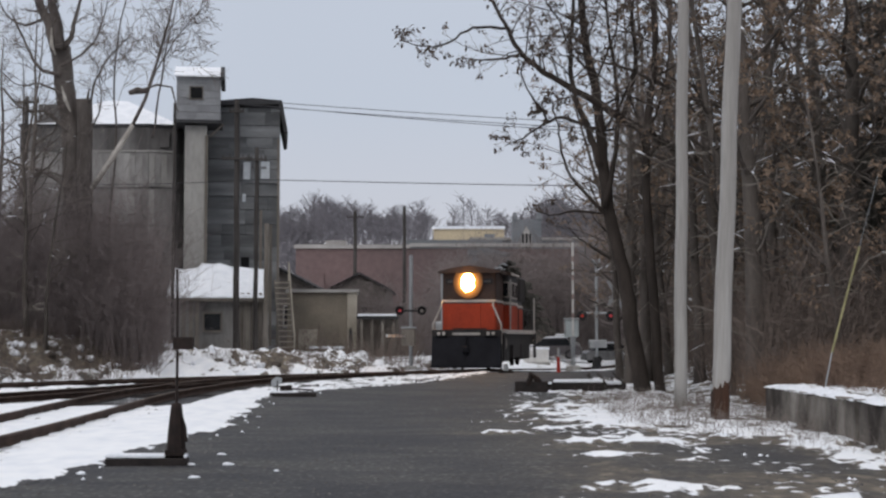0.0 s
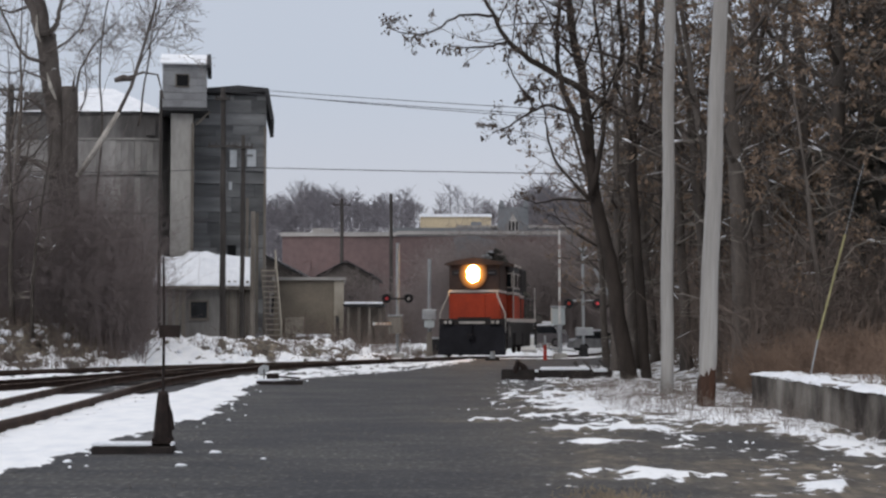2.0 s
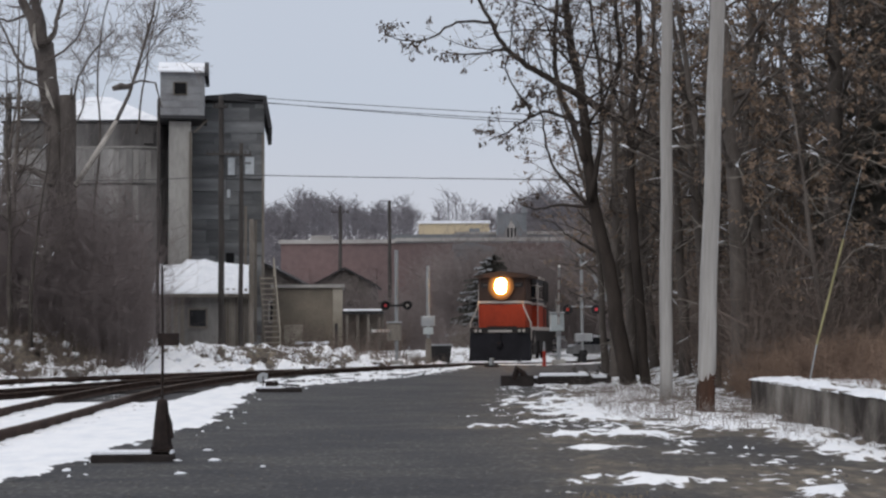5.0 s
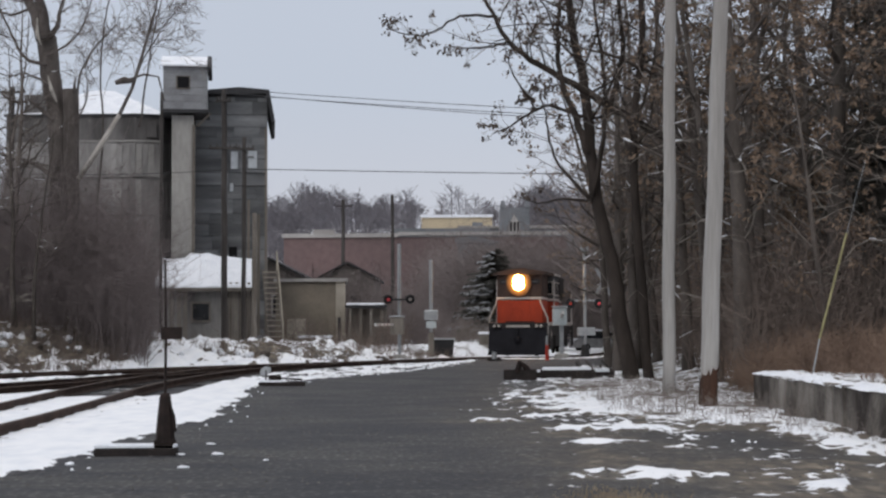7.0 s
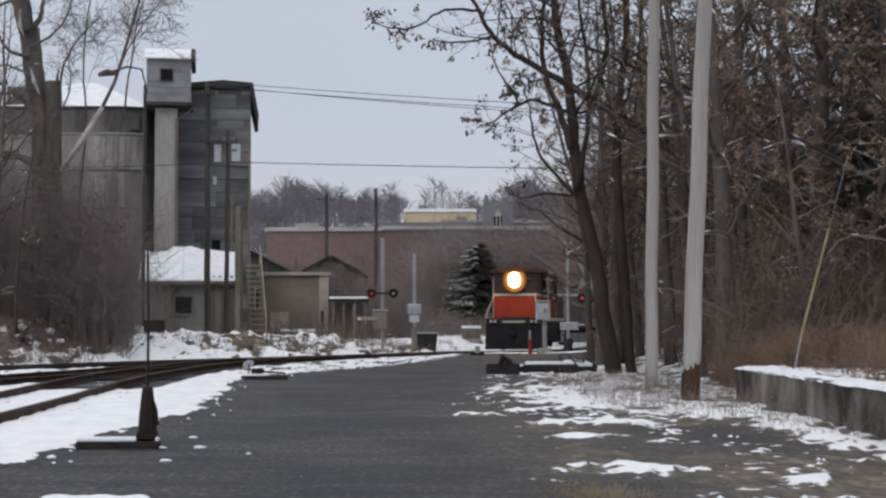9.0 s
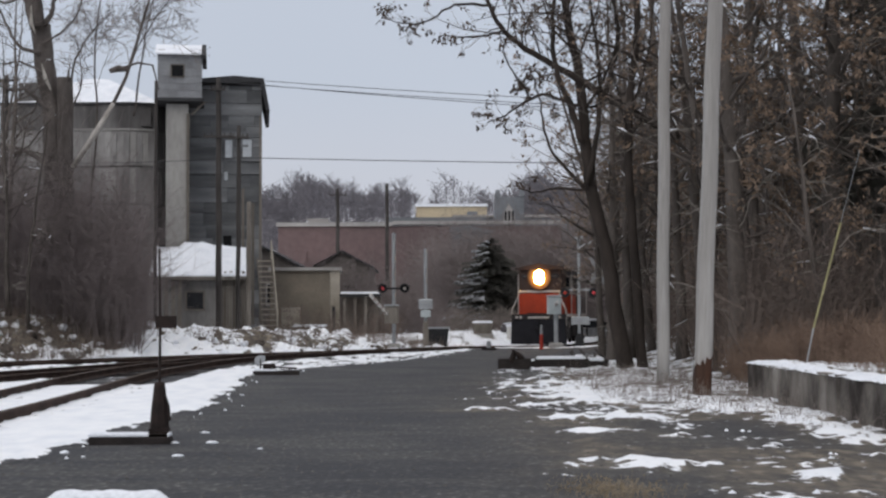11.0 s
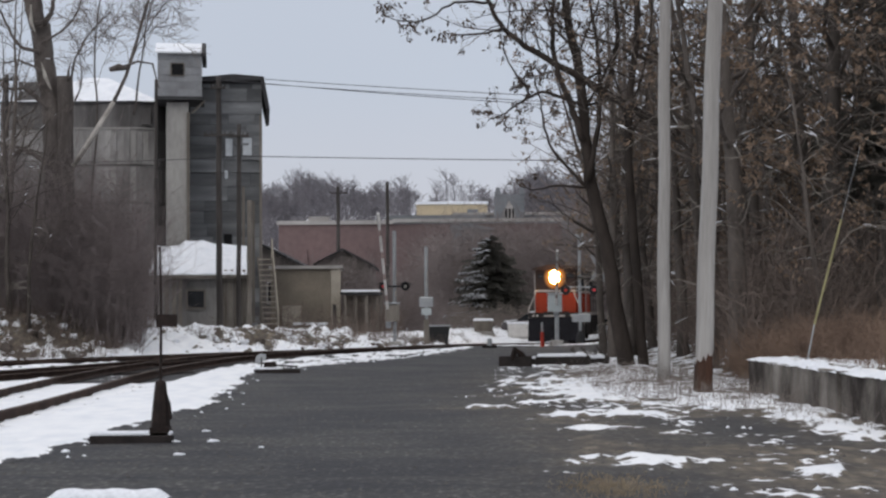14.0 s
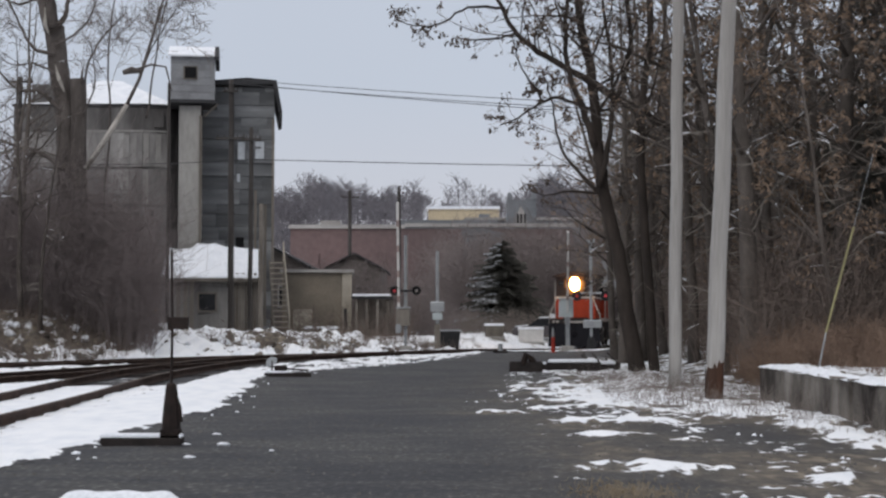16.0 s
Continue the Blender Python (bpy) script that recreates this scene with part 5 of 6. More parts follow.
    for s in (-1, 1):
        part("frame_skirt", Geo().box(min(s * 1.3, s * 1.46), max(s * 1.3, s * 1.46), 0.8, 12.9, 1.05, 1.56), LOCOBLK, t, "black underframe skirt")
    for y0 in (1.2, 9.2):
        tr = part("truck_frame", Geo().bevel(-1.3, 1.3, y0, y0 + 3.6, 0.32, 1.15, 0.06), LOCOBLK, t)
        for dy in (0.55, 2.75):
            for s in (-0.76, 0.76):
                part("wheel", Geo().disc((s, y0 + dy, 0.5), 0.5, "x", 24, 0.14), STANDMT, tr)
            for s in (-1.2, 1.2):
                part("journal_box", Geo().bevel(s - 0.12, s + 0.12, y0 + dy - 0.2, y0 + dy + 0.2, 0.35, 0.75, 0.04), LOCOGREY, tr)
    part("sand_pipe", Geo().tube([(1.42, 1.7, 1.5), (1.46, 1.75, 1.1), (1.4, 1.65, 0.6), (1.32, 1.4, 0.2)], [0.12, 0.12, 0.11, 0.08], 8), STRIPE, t, "pale curved sand pipe")
    return t


loco = locomotive()


# ---------- trees ----------
def bend(rnd, a, d, length, n, wander, lift=0.0):
    """A wandering line of n steps from a in direction d."""
    pts, p, d = [Vector(a)], Vector(a), Vector(d).normalized()
    for _ in range(n):
        d = (d + Vector((rnd.gauss(0, wander), rnd.gauss(0, wander), rnd.gauss(0, wander) + lift))).normalized()
        p = p + d * (length / n)
        pts.append(p.copy())
    return pts, d


def leaf(g, rnd, p, s):
    """One hanging, curled leaf of two facets."""
    a = Vector((rnd.gauss(0, 1), rnd.gauss(0, 1), rnd.gauss(-0.9, 0.6))).normalized()
    b = a.orthogonal().normalized() * s * 0.33
    c = a.cross(b).normalized() * s * 0.16
    p = Vector(p)
    i = len(g.v)
    for q in (p, p + a * s * 0.5 + b + c, p + a * s, p + a * s * 0.5 - b + c):
        g.v.append((q.x, q.y, q.z))
    g.f += [(i, i + 1, i + 2), (i, i + 2, i + 3)]


def ramify(rnd, limbs, twigs, leaves, pts, r0, level, kids, spread, leafy, lift, size=0.13, dense=1.0, thin=0.006):
    """Side shoots along a limb, down to twigs."""
    total = sum((b - a).length for a, b in zip(pts, pts[1:]))
    for _ in range(kids):
        s = rnd.uniform(0.22, 1.0) * (len(pts) - 1)
        i = min(int(s), len(pts) - 2)
        p = pts[i].lerp(pts[i + 1], s - i)
        axis = (pts[i + 1] - pts[i]).normalized()
        out = Vector((rnd.gauss(0, 1), rnd.gauss(0, 1), rnd.gauss(0, 1)))
        out = (out - axis * out.dot(axis)).normalized()
        d = axis * rnd.uniform(0.35, 0.9) + out * spread
        ln = total * rnd.uniform(0.28, 0.55) * (1.15 - 0.5 * s / (len(pts) - 1))
        r = max(thin, r0 * (1 - 0.65 * s / (len(pts) - 1)) * 0.5)
        sub, _d = bend(rnd, p, d, ln, 4 if level > 1 else 3, 0.22, lift)
        rad = [max(thin * 0.8, r * (1 - 0.8 * k / (len(sub) - 1))) for k in range(len(sub))]
        (limbs if level > 1 else twigs).tube(sub, rad, 5 if level > 1 else 3, cap=False)
        if level > 1:
            ramify(rnd, limbs, twigs, leaves, sub, r, level - 1, max(3, int(kids * 0.8 * dense)), spread, leafy, lift, size, dense, thin)
        elif leafy and rnd.random() < leafy:
            for _k in range(rnd.randint(3, 7)):
                q = sub[-1].lerp(sub[-2], rnd.random())
                leaf(leaves, rnd, q + Vector((rnd.gauss(0, 0.06), rnd.gauss(0, 0.06), rnd.gauss(0, 0.05))), size * rnd.uniform(0.7, 1.4))


def wood_tree(seed, h, r, leafy, label, first=0.25, branches=16, dense=1.0, bark=None):
    rnd = random.Random(seed)
    t = thing("bare_tree" if leafy < 0.2 else "oak_tree", label, "tree", group="trees of the wood")
    trunk, twigs, leaves, limbs, flakes = Geo(), Geo(), Geo(), Geo(), Geo()
    pts, _ = bend(rnd, (0, 0, -0.15), (rnd.gauss(0, 0.05), rnd.gauss(0, 0.05), 1), h, 12, 0.055, 0.05)
    rad = [r * (1.25 if k == 0 else 1 - 0.9 * k / 12) for k in range(13)]
    trunk.tube(pts, rad, 10)
    for k in range(branches):
        s = (first + (0.97 - first) * (k + rnd.random()) / branches) * 12
        i = min(int(s), 11)
        p = pts[i].lerp(pts[i + 1], s - i)
        a = rnd.uniform(0, 6.28)
        up = rnd.uniform(0.15, 0.9)
        ln = h * rnd.uniform(0.16, 0.34) * (1.15 - 0.6 * s / 12)
        rr = rad[i] * rnd.uniform(0.3, 0.5)
        sub, _d = bend(rnd, p, (math.cos(a), math.sin(a), up), ln, 5, 0.16, 0.04)
        limbs.tube(sub, [max(0.008, rr * (1 - 0.85 * q / 5)) for q in range(6)], 5, cap=False)
        ramify(rnd, limbs, twigs, leaves, sub, rr, 2, int(5 * dense), 0.75, leafy, 0.03, 0.125, dense)
        if rnd.random() < 0.45:
            i = rnd.randint(0, 3)
            up_a = [sub[i + q] + Vector((0, 0, rr * (1 - 0.17 * (i + q)) * 0.8)) for q in (0, 1)]
            up_a[1] = up_a[0].lerp(up_a[1], rnd.uniform(0.25, 0.55))
            flakes.tube([up_a[0], up_a[0].lerp(up_a[1], 0.5), up_a[1]], [0.01, rr * 0.45 + 0.01, 0.01], 5)
    dead = Geo()
    for k in range(11):
        s = rnd.uniform(0.08, 0.62) * 12
        i = min(int(s), 11)
        p = pts[i].lerp(pts[i + 1], s - i)
        a = rnd.uniform(0, 6.28)
        sub, _d = bend(rnd, p, (math.cos(a), math.sin(a), rnd.gauss(0, 0.25)), rnd.uniform(0.8, 2.6), 4, 0.2, -0.03)
        w = rnd.uniform(0.012, 0.03)
        dead.tube(sub, [w * (1 - 0.18 * q) for q in range(5)], 4, cap=False)
        for q in range(3):
            e1, _d = bend(rnd, sub[rnd.randint(1, 3)], (rnd.gauss(0, 1), rnd.gauss(0, 1), rnd.gauss(0, 0.4)), rnd.uniform(0.3, 0.8), 2, 0.2)
            dead.tube(e1, [w * 0.5, w * 0.4, w * 0.2], 3, cap=False)
        if rnd.random() < 0.3:
            c0 = sub[1] + Vector((0, 0, w))
            c1 = sub[2] + Vector((0, 0, w))
            flakes.tube([c0, c0.lerp(c1, 0.5), c1], [0.008, w * 1.1, 0.008], 5)
    part("trunk", raw("trunk", trunk, bark or BARKDK, True), None, t)
    part("branchwork", raw("branchwork", limbs, bark or BARKDK, True), None, t)
    tagged(part("dead_branchwork", raw("dead_branchwork", dead, DEADLIMB), None, t, "pale dead lower limbs"), kind="stuff")
    part("crown", raw("crown", twigs, TWIG), None, t, "fine bare twigs")
    if flakes.v:
        tagged(part("limb_snow", raw("limb_snow", flakes, SNOW), None, t, "snow lying along limbs"), kind="stuff")
    if leaves.v:
        part("foliage", raw("foliage", leaves, LEAF), None, t, "withered brown leaves")
    return t


def put(ob, x, y, turn, size, lean=0.0):
    ob.matrix_basis = pose(x, y, land(x, y), lean, 0, turn)
    ob.scale = (size, size, size)
    return ob


PROTO = [
    wood_tree(11, 15, 0.19, 0.0, "tall bare tree with dark wet bark", 0.25, 18),
    wood_tree(12, 14, 0.17, 0.6, "oak with withered brown leaves", 0.18, 20),
    wood_tree(13, 16, 0.24, 0.4, "tall oak keeping brown leaves", 0.25, 20),
    wood_tree(14, 13, 0.13, 0.0, "slim bare tree in the wood", 0.3, 16),
    wood_tree(15, 11, 0.11, 0.65, "young oak with brown leaves", 0.12, 20),
]
rnd = random.Random(21)
spots = [(7.25, 33.5, 2, 1.0), (7.6, 43, 0, 0.9), (8.6, 38, 1, 1.0), (9.6, 34.5, 2, 1.05), (7.7, 47, 3, 1.1), (7.6, 54.5, 0, 1.1), (8.2, 57, 2, 1.1)]
while len(spots) < 116:
    y = rnd.uniform(30, 84) if len(spots) > 30 else rnd.uniform(31, 52)
    lo = (7.1 if y < 44 else 0.122 * y) + (1.2 if y < 33 else 0)
    x = lo + (rnd.random() ** 1.4) * (0.36 * y - lo + 5)
    if all((x - a) ** 2 + (y - b) ** 2 > 1.1 for a, b, _k, _s in spots):
        spots.append((x, y, rnd.choice((0, 1, 1, 2, 2, 3, 4, 4)), rnd.uniform(0.75, 1.15)))
used = set()
for x, y, k, s in spots:
    src = PROTO[k]
    if k not in used:
        used.add(k)
        put(src, x, y, rnd.uniform(0, 360), s)
    else:
        o = copy_thing(src, Matrix.Identity(4))
        put(o, x, y, rnd.uniform(0, 360), s, rnd.gauss(0, 2.2))


def limb_tree(name, label, depth, limbs, seed, leafy, bark, kids, size, level=2, far=0.3, drawn=0, thin=0.006):
    """A tree with chosen main limbs in the plane y = depth; each limb: thickness at both ends and its x, z points."""
    rnd = random.Random(seed)
    t = thing(name, label, "tree")
    trunk, big, twigs, leaves = Geo(), Geo(), Geo(), Geo()
    grow = depth / drawn if drawn else 1.0
    for n, (ra, rb, line) in enumerate(limbs):
        line = [(x * grow, 1.5 + (z - 1.5) * grow) for x, z in line]
        ra, rb = ra * grow, rb * grow
        lean = rnd.gauss(0, far)
        pts = []
        for k, (x, z) in enumerate(line):
            pts.append(Vector((x, depth + lean * k * 0.5 + rnd.gauss(0, 0.05), z)))
        fine = []
        for i in range(len(pts) - 1):
            a, b, c, d = pts[max(i - 1, 0)], pts[i], pts[i + 1], pts[min(i + 2, len(pts) - 1)]
            for k in range(4):
                s = k / 4
                q = 0.5 * ((2 * b) + (c - a) * s + (2 * a - 5 * b + 4 * c - d) * s * s + (3 * b - a - 3 * c + d) * s ** 3)
                fine.append(q + Vector((rnd.gauss(0, 0.015), rnd.gauss(0, 0.02), rnd.gauss(0, 0.015))))
        fine.append(pts[-1])
        m = len(fine) - 1
        (trunk if n == 0 else big).tube(fine, [ra + (rb - ra) * (k / m) ** 0.8 for k in range(m + 1)], 10 if ra > 0.1 else 7)
        if rb > 0.25:
            continue
        half = fine[len(fine) // 3:]
        ramify(rnd, big, twigs, leaves, half, (ra + rb) * 0.35, level, max(4, int(kids * min(1.0, (fine[0] - fine[-1]).length / (4.5 * grow)))), 0.8, leafy, 0.0, size, 1.0, thin)
    part("trunk", raw("trunk", trunk, bark, True), None, t)
    part("branchwork", raw("branchwork", big, bark, True), None, t)
    part("crown", raw("crown", twigs, TWIG), None, t, "fine bare twigs")
    if leaves.v:
        part("foliage", raw("foliage", leaves, DARKLEAF), None, t, "hanging withered leaves")
    return t


# the leaning tree at the road's edge, with one long limb over the road
limb_tree("roadside_tree", "leaning roadside tree with withered hanging leaves", 39.5, [
    (0.25, 0.09, [(5.45, -0.1), (5.14, 1.75), (4.93, 3.3), (4.62, 4.75), (4.4, 6.35), (4.3, 8.0), (4.05, 9.2), (3.9, 10.6), (3.85, 12.5)]),
    (0.11, 0.04, [(4.3, 6.2), (3.97, 7.25), (3.65, 8.05), (3.53, 9.15), (3.58, 10.4), (3.7, 12)]),
    (0.15, 0.035, [(6.9, 6.3), (6.4, 6.7), (5.28, 7.3), (4.37, 7.9), (3.58, 8.35), (2.78, 8.85), (2.2, 9.3), (1.8, 9.95), (1.4, 10.8), (0.9, 11.6)]),
    (0.05, 0.015, [(2.2, 9.3), (1.75, 9.15), (1.25, 9.08), (0.6, 9.1)]),
    (0.045, 0.012, [(1.75, 10.0), (0.82, 9.95), (0.2, 9.55), (-0.45, 9.35), (-1.12, 9.5)]),
    (0.07, 0.015, [(4.3, 7.2), (4.05, 7.25), (3.25, 7.55), (2.68, 7.3), (2.2, 7.0), (1.72, 6.8)]),
    (0.035, 0.012, [(2.9, 7.4), (2.5, 8.0), (2.15, 8.6), (2.2, 9.0)]),
    (0.06, 0.014, [(4.36, 4.95), (3.65, 5.75), (3.3, 6.6), (3.25, 7.4), (3.0, 8.3)]),
    (0.045, 0.012, [(4.4, 4.9), (3.58, 4.95), (2.92, 4.85), (2.52, 5.05)]),
    (0.09, 0.03, [(4.4, 5.0), (4.75, 6.6), (4.8, 8.2), (4.6, 10), (4.4, 12)]),
    (0.08, 0.03, [(4.9, 7.4), (5.3, 9.0), (5.2, 10.5), (5.6, 12.3)]),
    (0.16, 0.08, [(5.9, -0.1), (5.75, 2.2), (5.55, 4.6), (5.5, 7.0), (5.75, 9.2), (5.6, 11.8)]),
], 31, 0.55, DARKBARK, 13, 0.125)

# the old split tree by the tracks
limb_tree("split_tree", "old split tree with a broken peeled branch", 58, [
    (0.37, 0.34, [(-12.95, 0.2), (-12.9, 3.5), (-12.88, 6.0), (-12.9, 7.8), (-13.04, 9.05), (-13.3, 10.4), (-13.45, 11.7)]),
    (0.28, 0.27, [(-12.35, 0.2), (-12.4, 4), (-12.44, 7), (-12.45, 9.75)]),
    (0.22, 0.13, [(-13.5, 11.5), (-13.76, 12.4), (-14.1, 13.1), (-14.4, 14.2)]),
    (0.21, 0.13, [(-13.4, 11.5), (-13.36, 12.2), (-13.5, 13.0), (-13.55, 14.2)]),
    (0.12, 0.04, [(-13.2, 11.6), (-12.95, 11.95), (-12.85, 12.5), (-12.5, 13.6)]),
    (0.09, 0.03, [(-13.0, 8.6), (-13.8, 9.3), (-14.6, 9.4), (-15.4, 10.2)]),
    (0.08, 0.03, [(-13.35, 10.6), (-14.1, 10.9), (-14.6, 11.7), (-15.2, 12.9)]),
    (0.1, 0.03, [(-12.9, 6.6), (-13.8, 7.2), (-14.8, 7.5), (-15.8, 8.0)]),
    (0.05, 0.02, [(-12.3, 9.2), (-12.1, 10.4), (-11.5, 11.4), (-10.9, 12.0)]),
    (0.05, 0.02, [(-11.6, 0.2), (-11.55, 5), (-11.35, 8.2), (-11.45, 10.2), (-11.3, 12.2), (-11.0, 13.6)]),
    (0.04, 0.015, [(-10.1, 8.4), (-9.8, 10.4), (-9.65, 11.6), (-9.2, 13.5)]),
    (0.035, 0.012, [(-10.8, 8.8), (-10.3, 9.9), (-9.8, 11.1), (-8.9, 12.4), (-8.2, 13.1)]),
    (0.05, 0.012, [(-13.3, 10.9), (-12.4, 11.5), (-11.9, 12.3), (-11.6, 13.6)]),
    (0.05, 0.012, [(-12.9, 8.0), (-12.2, 8.6), (-11.8, 9.6), (-11.9, 10.9)]),
    (0.05, 0.012, [(-13.2, 9.9), (-14.0, 10.3), (-14.7, 10.2), (-15.3, 10.7)]),
    (0.06, 0.015, [(-13.9, 12.6), (-14.6, 12.4), (-15.2, 12.7), (-15.7, 13.6)]),
], 32, 0.0, BARK, 19, 0.1, drawn=50, thin=0.01)
scar = thing("torn_wood", "pale splintered scar on the split trunk", "splinter")
part("splinter", Geo().tube([(-15.28, 57.55, 11.55), (-15.12, 57.5, 11.0), (-14.9, 57.52, 10.5)], [0.02, 0.09, 0.03], 6), PALEBARK, scar)
part("splinter", Geo().tube([(-15.72, 57.55, 13.9), (-15.7, 57.5, 13.2), (-15.55, 57.55, 12.8)], [0.03, 0.09, 0.02], 6), PALEBARK, scar)
part("splinter", Geo().tube([(-14.25, 57.65, 10.9), (-14.22, 57.6, 11.25), (-14.2, 57.7, 11.5)], [0.08, 0.05, 0.01], 6), BARK, scar)
g = Geo().tube([(-13.94, 57.2, 7.37), (-13.15, 57.2, 8.57), (-12.33, 57.2, 9.93)], [0.1, 0.12, 0.09], 8)
br = solo("broken_branch", raw("broken_branch", g, PALEBARK, True), None, "broken branch with peeled pale wood", "branch")
g = Geo().tube([(-12.33, 57.2, 9.93), (-11.87, 57.3, 10.96), (-11.44, 57.4, 12.48), (-10.97, 57.4, 14.15), (-10.75, 57.4, 15.42)], [0.075, 0.07, 0.06, 0.045, 0.03], 7)
part("upper_branch", raw("upper_branch", g, BARK, True), None, br, "grey bark still on")
g = Geo().tube([(-12.2, 57.2, 11.25), (-11.4, 57.3, 11.55), (-10.82, 57.3, 11.45), (-10.57, 57.3, 10.47)], [0.05, 0.045, 0.04, 0.02], 6)
part("hooked_twig", raw("hooked_twig", g, BARK, True), None, br)
g = Geo().tube([(-12.5, 57.2, 11.2), (-12.15, 57.2, 11.3), (-11.75, 57.3, 11.27)], [0.09, 0.15, 0.07], 7)
part("stub", raw("stub", g, BARK, True), None, br)
for x, y, k, s in ((-16.2, 56, 0, 0.85), (-18.5, 62, 3, 1.05), (-15.2, 53, 3, 0.8), (-20.5, 66, 0, 0.95), (-14.2, 52, 3, 0.62)):
    put(copy_thing(PROTO[k], Matrix.Identity(4)), x, y, x * 77, s)


# ---------- thicket, weeds and grass ----------
def twig_mass(name, label, category, mat, seed, count, place, height, r, wander=0.12, shoots=2):
    rnd = random.Random(seed)
    g = Geo()
    for _ in range(count):
        x, y = place(rnd)
        h = height(rnd, x, y)
        base = Vector((x, y, land(x, y) - 0.03))
        pts, _d = bend(rnd, base, (rnd.gauss(0, 0.22), rnd.gauss(0, 0.22), 1), h, 4, wander)
        g.tube(pts, [r * (1 - 0.2 * k) for k in range(5)], 3, cap=False)
        for _k in range(shoots):
            i = rnd.randint(1, 3)
            p = pts[i].lerp(pts[i + 1], rnd.random())
            sub, _d = bend(rnd, p, (rnd.gauss(0, 0.8), rnd.gauss(0, 0.8), rnd.uniform(0.1, 0.9)), h * rnd.uniform(0.15, 0.4), 2, 0.2)
            g.tube(sub, [r * 0.6, r * 0.45, r * 0.25], 3, cap=False)
    return tagged(new(name, raw(name, g, mat)), label, category, kind="stuff")


def left_place(rnd):
    y = rnd.uniform(53, 71)
    return (-0.335 * y + rnd.random() ** 0.85 * 0.14 * y, y)


twig_mass("thicket", "dense dark leafless thicket by the tracks", "bushes", THICKET, 41, 5200, left_place,
          lambda r, x, y: max(0.8, (6.6 + 1.8 * noise.noise((x * 0.5, y * 0.2, 0))) * (0.2 + 0.8 * r.random()) * (1 - 0.55 * ease(-0.215, -0.195, x / y))), 0.0125, 0.14, 5)
twig_mass("brown_weeds", "dry reddish brown weeds behind the low wall", "weeds", WEED, 42, 6500,
          lambda r: (6.65 + r.random() ** 1.4 * 5.2, r.uniform(19, 33) if r.random() < 0.4 else r.uniform(25.5, 32)), lambda r, x, y: r.uniform(0.3, 1.1) * (0.6 + 0.5 * noise.noise((x * 0.8, y * 0.5, 2)) + 0.45 * ease(24.5, 27, y) * (1 - ease(8.2, 9.5, x))), 0.006, 0.2, 5)
twig_mass("bank_weeds", "dry weeds on the snowy bank by the tracks", "weeds", UNDERBRUSH, 43, 3600,
          lambda r: (r.uniform(-19, -11), r.uniform(47, 62)), lambda r, x, y: r.uniform(0.2, 0.8) if x < float(np.interp(y, A_Y, A_X)) - 3 else 0.05, 0.011, 0.2, 2)
twig_mass("shoulder_weeds", "thin dry stalks in the snow beside the poles", "weeds", TWIG, 44, 2000,
          lambda r: (r.uniform(3.2, 6.1), r.uniform(18, 36)), lambda r, x, y: r.uniform(0.1, 0.42) * ease(0.3, 1.4, x - lerp_table(ROAD_R, y)) + 0.02, 0.0045, 0.25, 3)
twig_mass("straw_grass", "straw coloured grass tufts at the roadside", "grass", STRAW, 45, 1000,
          lambda r: (r.gauss(1.58, 0.22), r.gauss(12.3, 0.4)), lambda r, x, y: r.uniform(0.03, 0.11), 0.004, 0.4, 2)
twig_mass("undergrowth", "leafless undergrowth between the trees", "bushes", UNDERBRUSH, 46, 5200,
          lambda r: (lambda y: (6.6 + 0.06 * (y - 28) + r.random() * 0.26 * y, y))(r.uniform(30, 60)), lambda r, x, y: r.uniform(0.5, 3.8), 0.012, 0.17, 5)
twig_mass("crossing_brush", "grey leafless brush before the factory", "bushes", FARBRUSH, 47, 5200,
          lambda r: (-7 + 37 * r.random() if r.random() < 0.45 else r.uniform(1.0, 16), r.uniform(128, 160)), lambda r, x, y: r.uniform(2.5, 9.0) * (0.6 + 0.62 * ease(-3, 3, x)), 0.032, 0.14, 6)
twig_mass("yard_brush", "brown leafless brush around the old houses", "bushes", FARBRUSH, 49, 1300,
          lambda r: (r.uniform(-9.5, 1.0), r.uniform(92, 103)), lambda r, x, y: r.uniform(1.2, 5.2) * (1 - 0.4 * ease(-4, 0, x)), 0.02, 0.16, 5)
twig_mass("spruce_brush", "low snowy brush below the spruce", "bushes", TWIG, 50, 500,
          lambda r: (r.uniform(1.5, 9.5), r.uniform(104, 109)), lambda r, x, y: r.uniform(0.5, 2.1), 0.02, 0.22, 5)
twig_mass("shed_brush", "brown brush beside the sheds", "bushes", UNDERBRUSH, 48, 900,
          lambda r: (r.uniform(-9, -1.5), r.uniform(76, 100)), lambda r, x, y: r.uniform(0.4, 2.0), 0.016, 0.16, 4)


twig_mass("bank_stalks", "brown dead stalks poking through the snow bank", "weeds", UNDERBRUSH, 52, 1500,
          lambda r: (lambda y: (float(np.interp(y, A_Y, A_X)) - 3.2 - 6 * r.random(), y))(r.uniform(58, 76)), lambda r, x, y: r.uniform(0.15, 0.8) * (0.5 + 0.5 * ease(-0.2, 0.3, noise.noise((x * 0.6, y * 0.5, 4)))), 0.012, 0.22, 3)


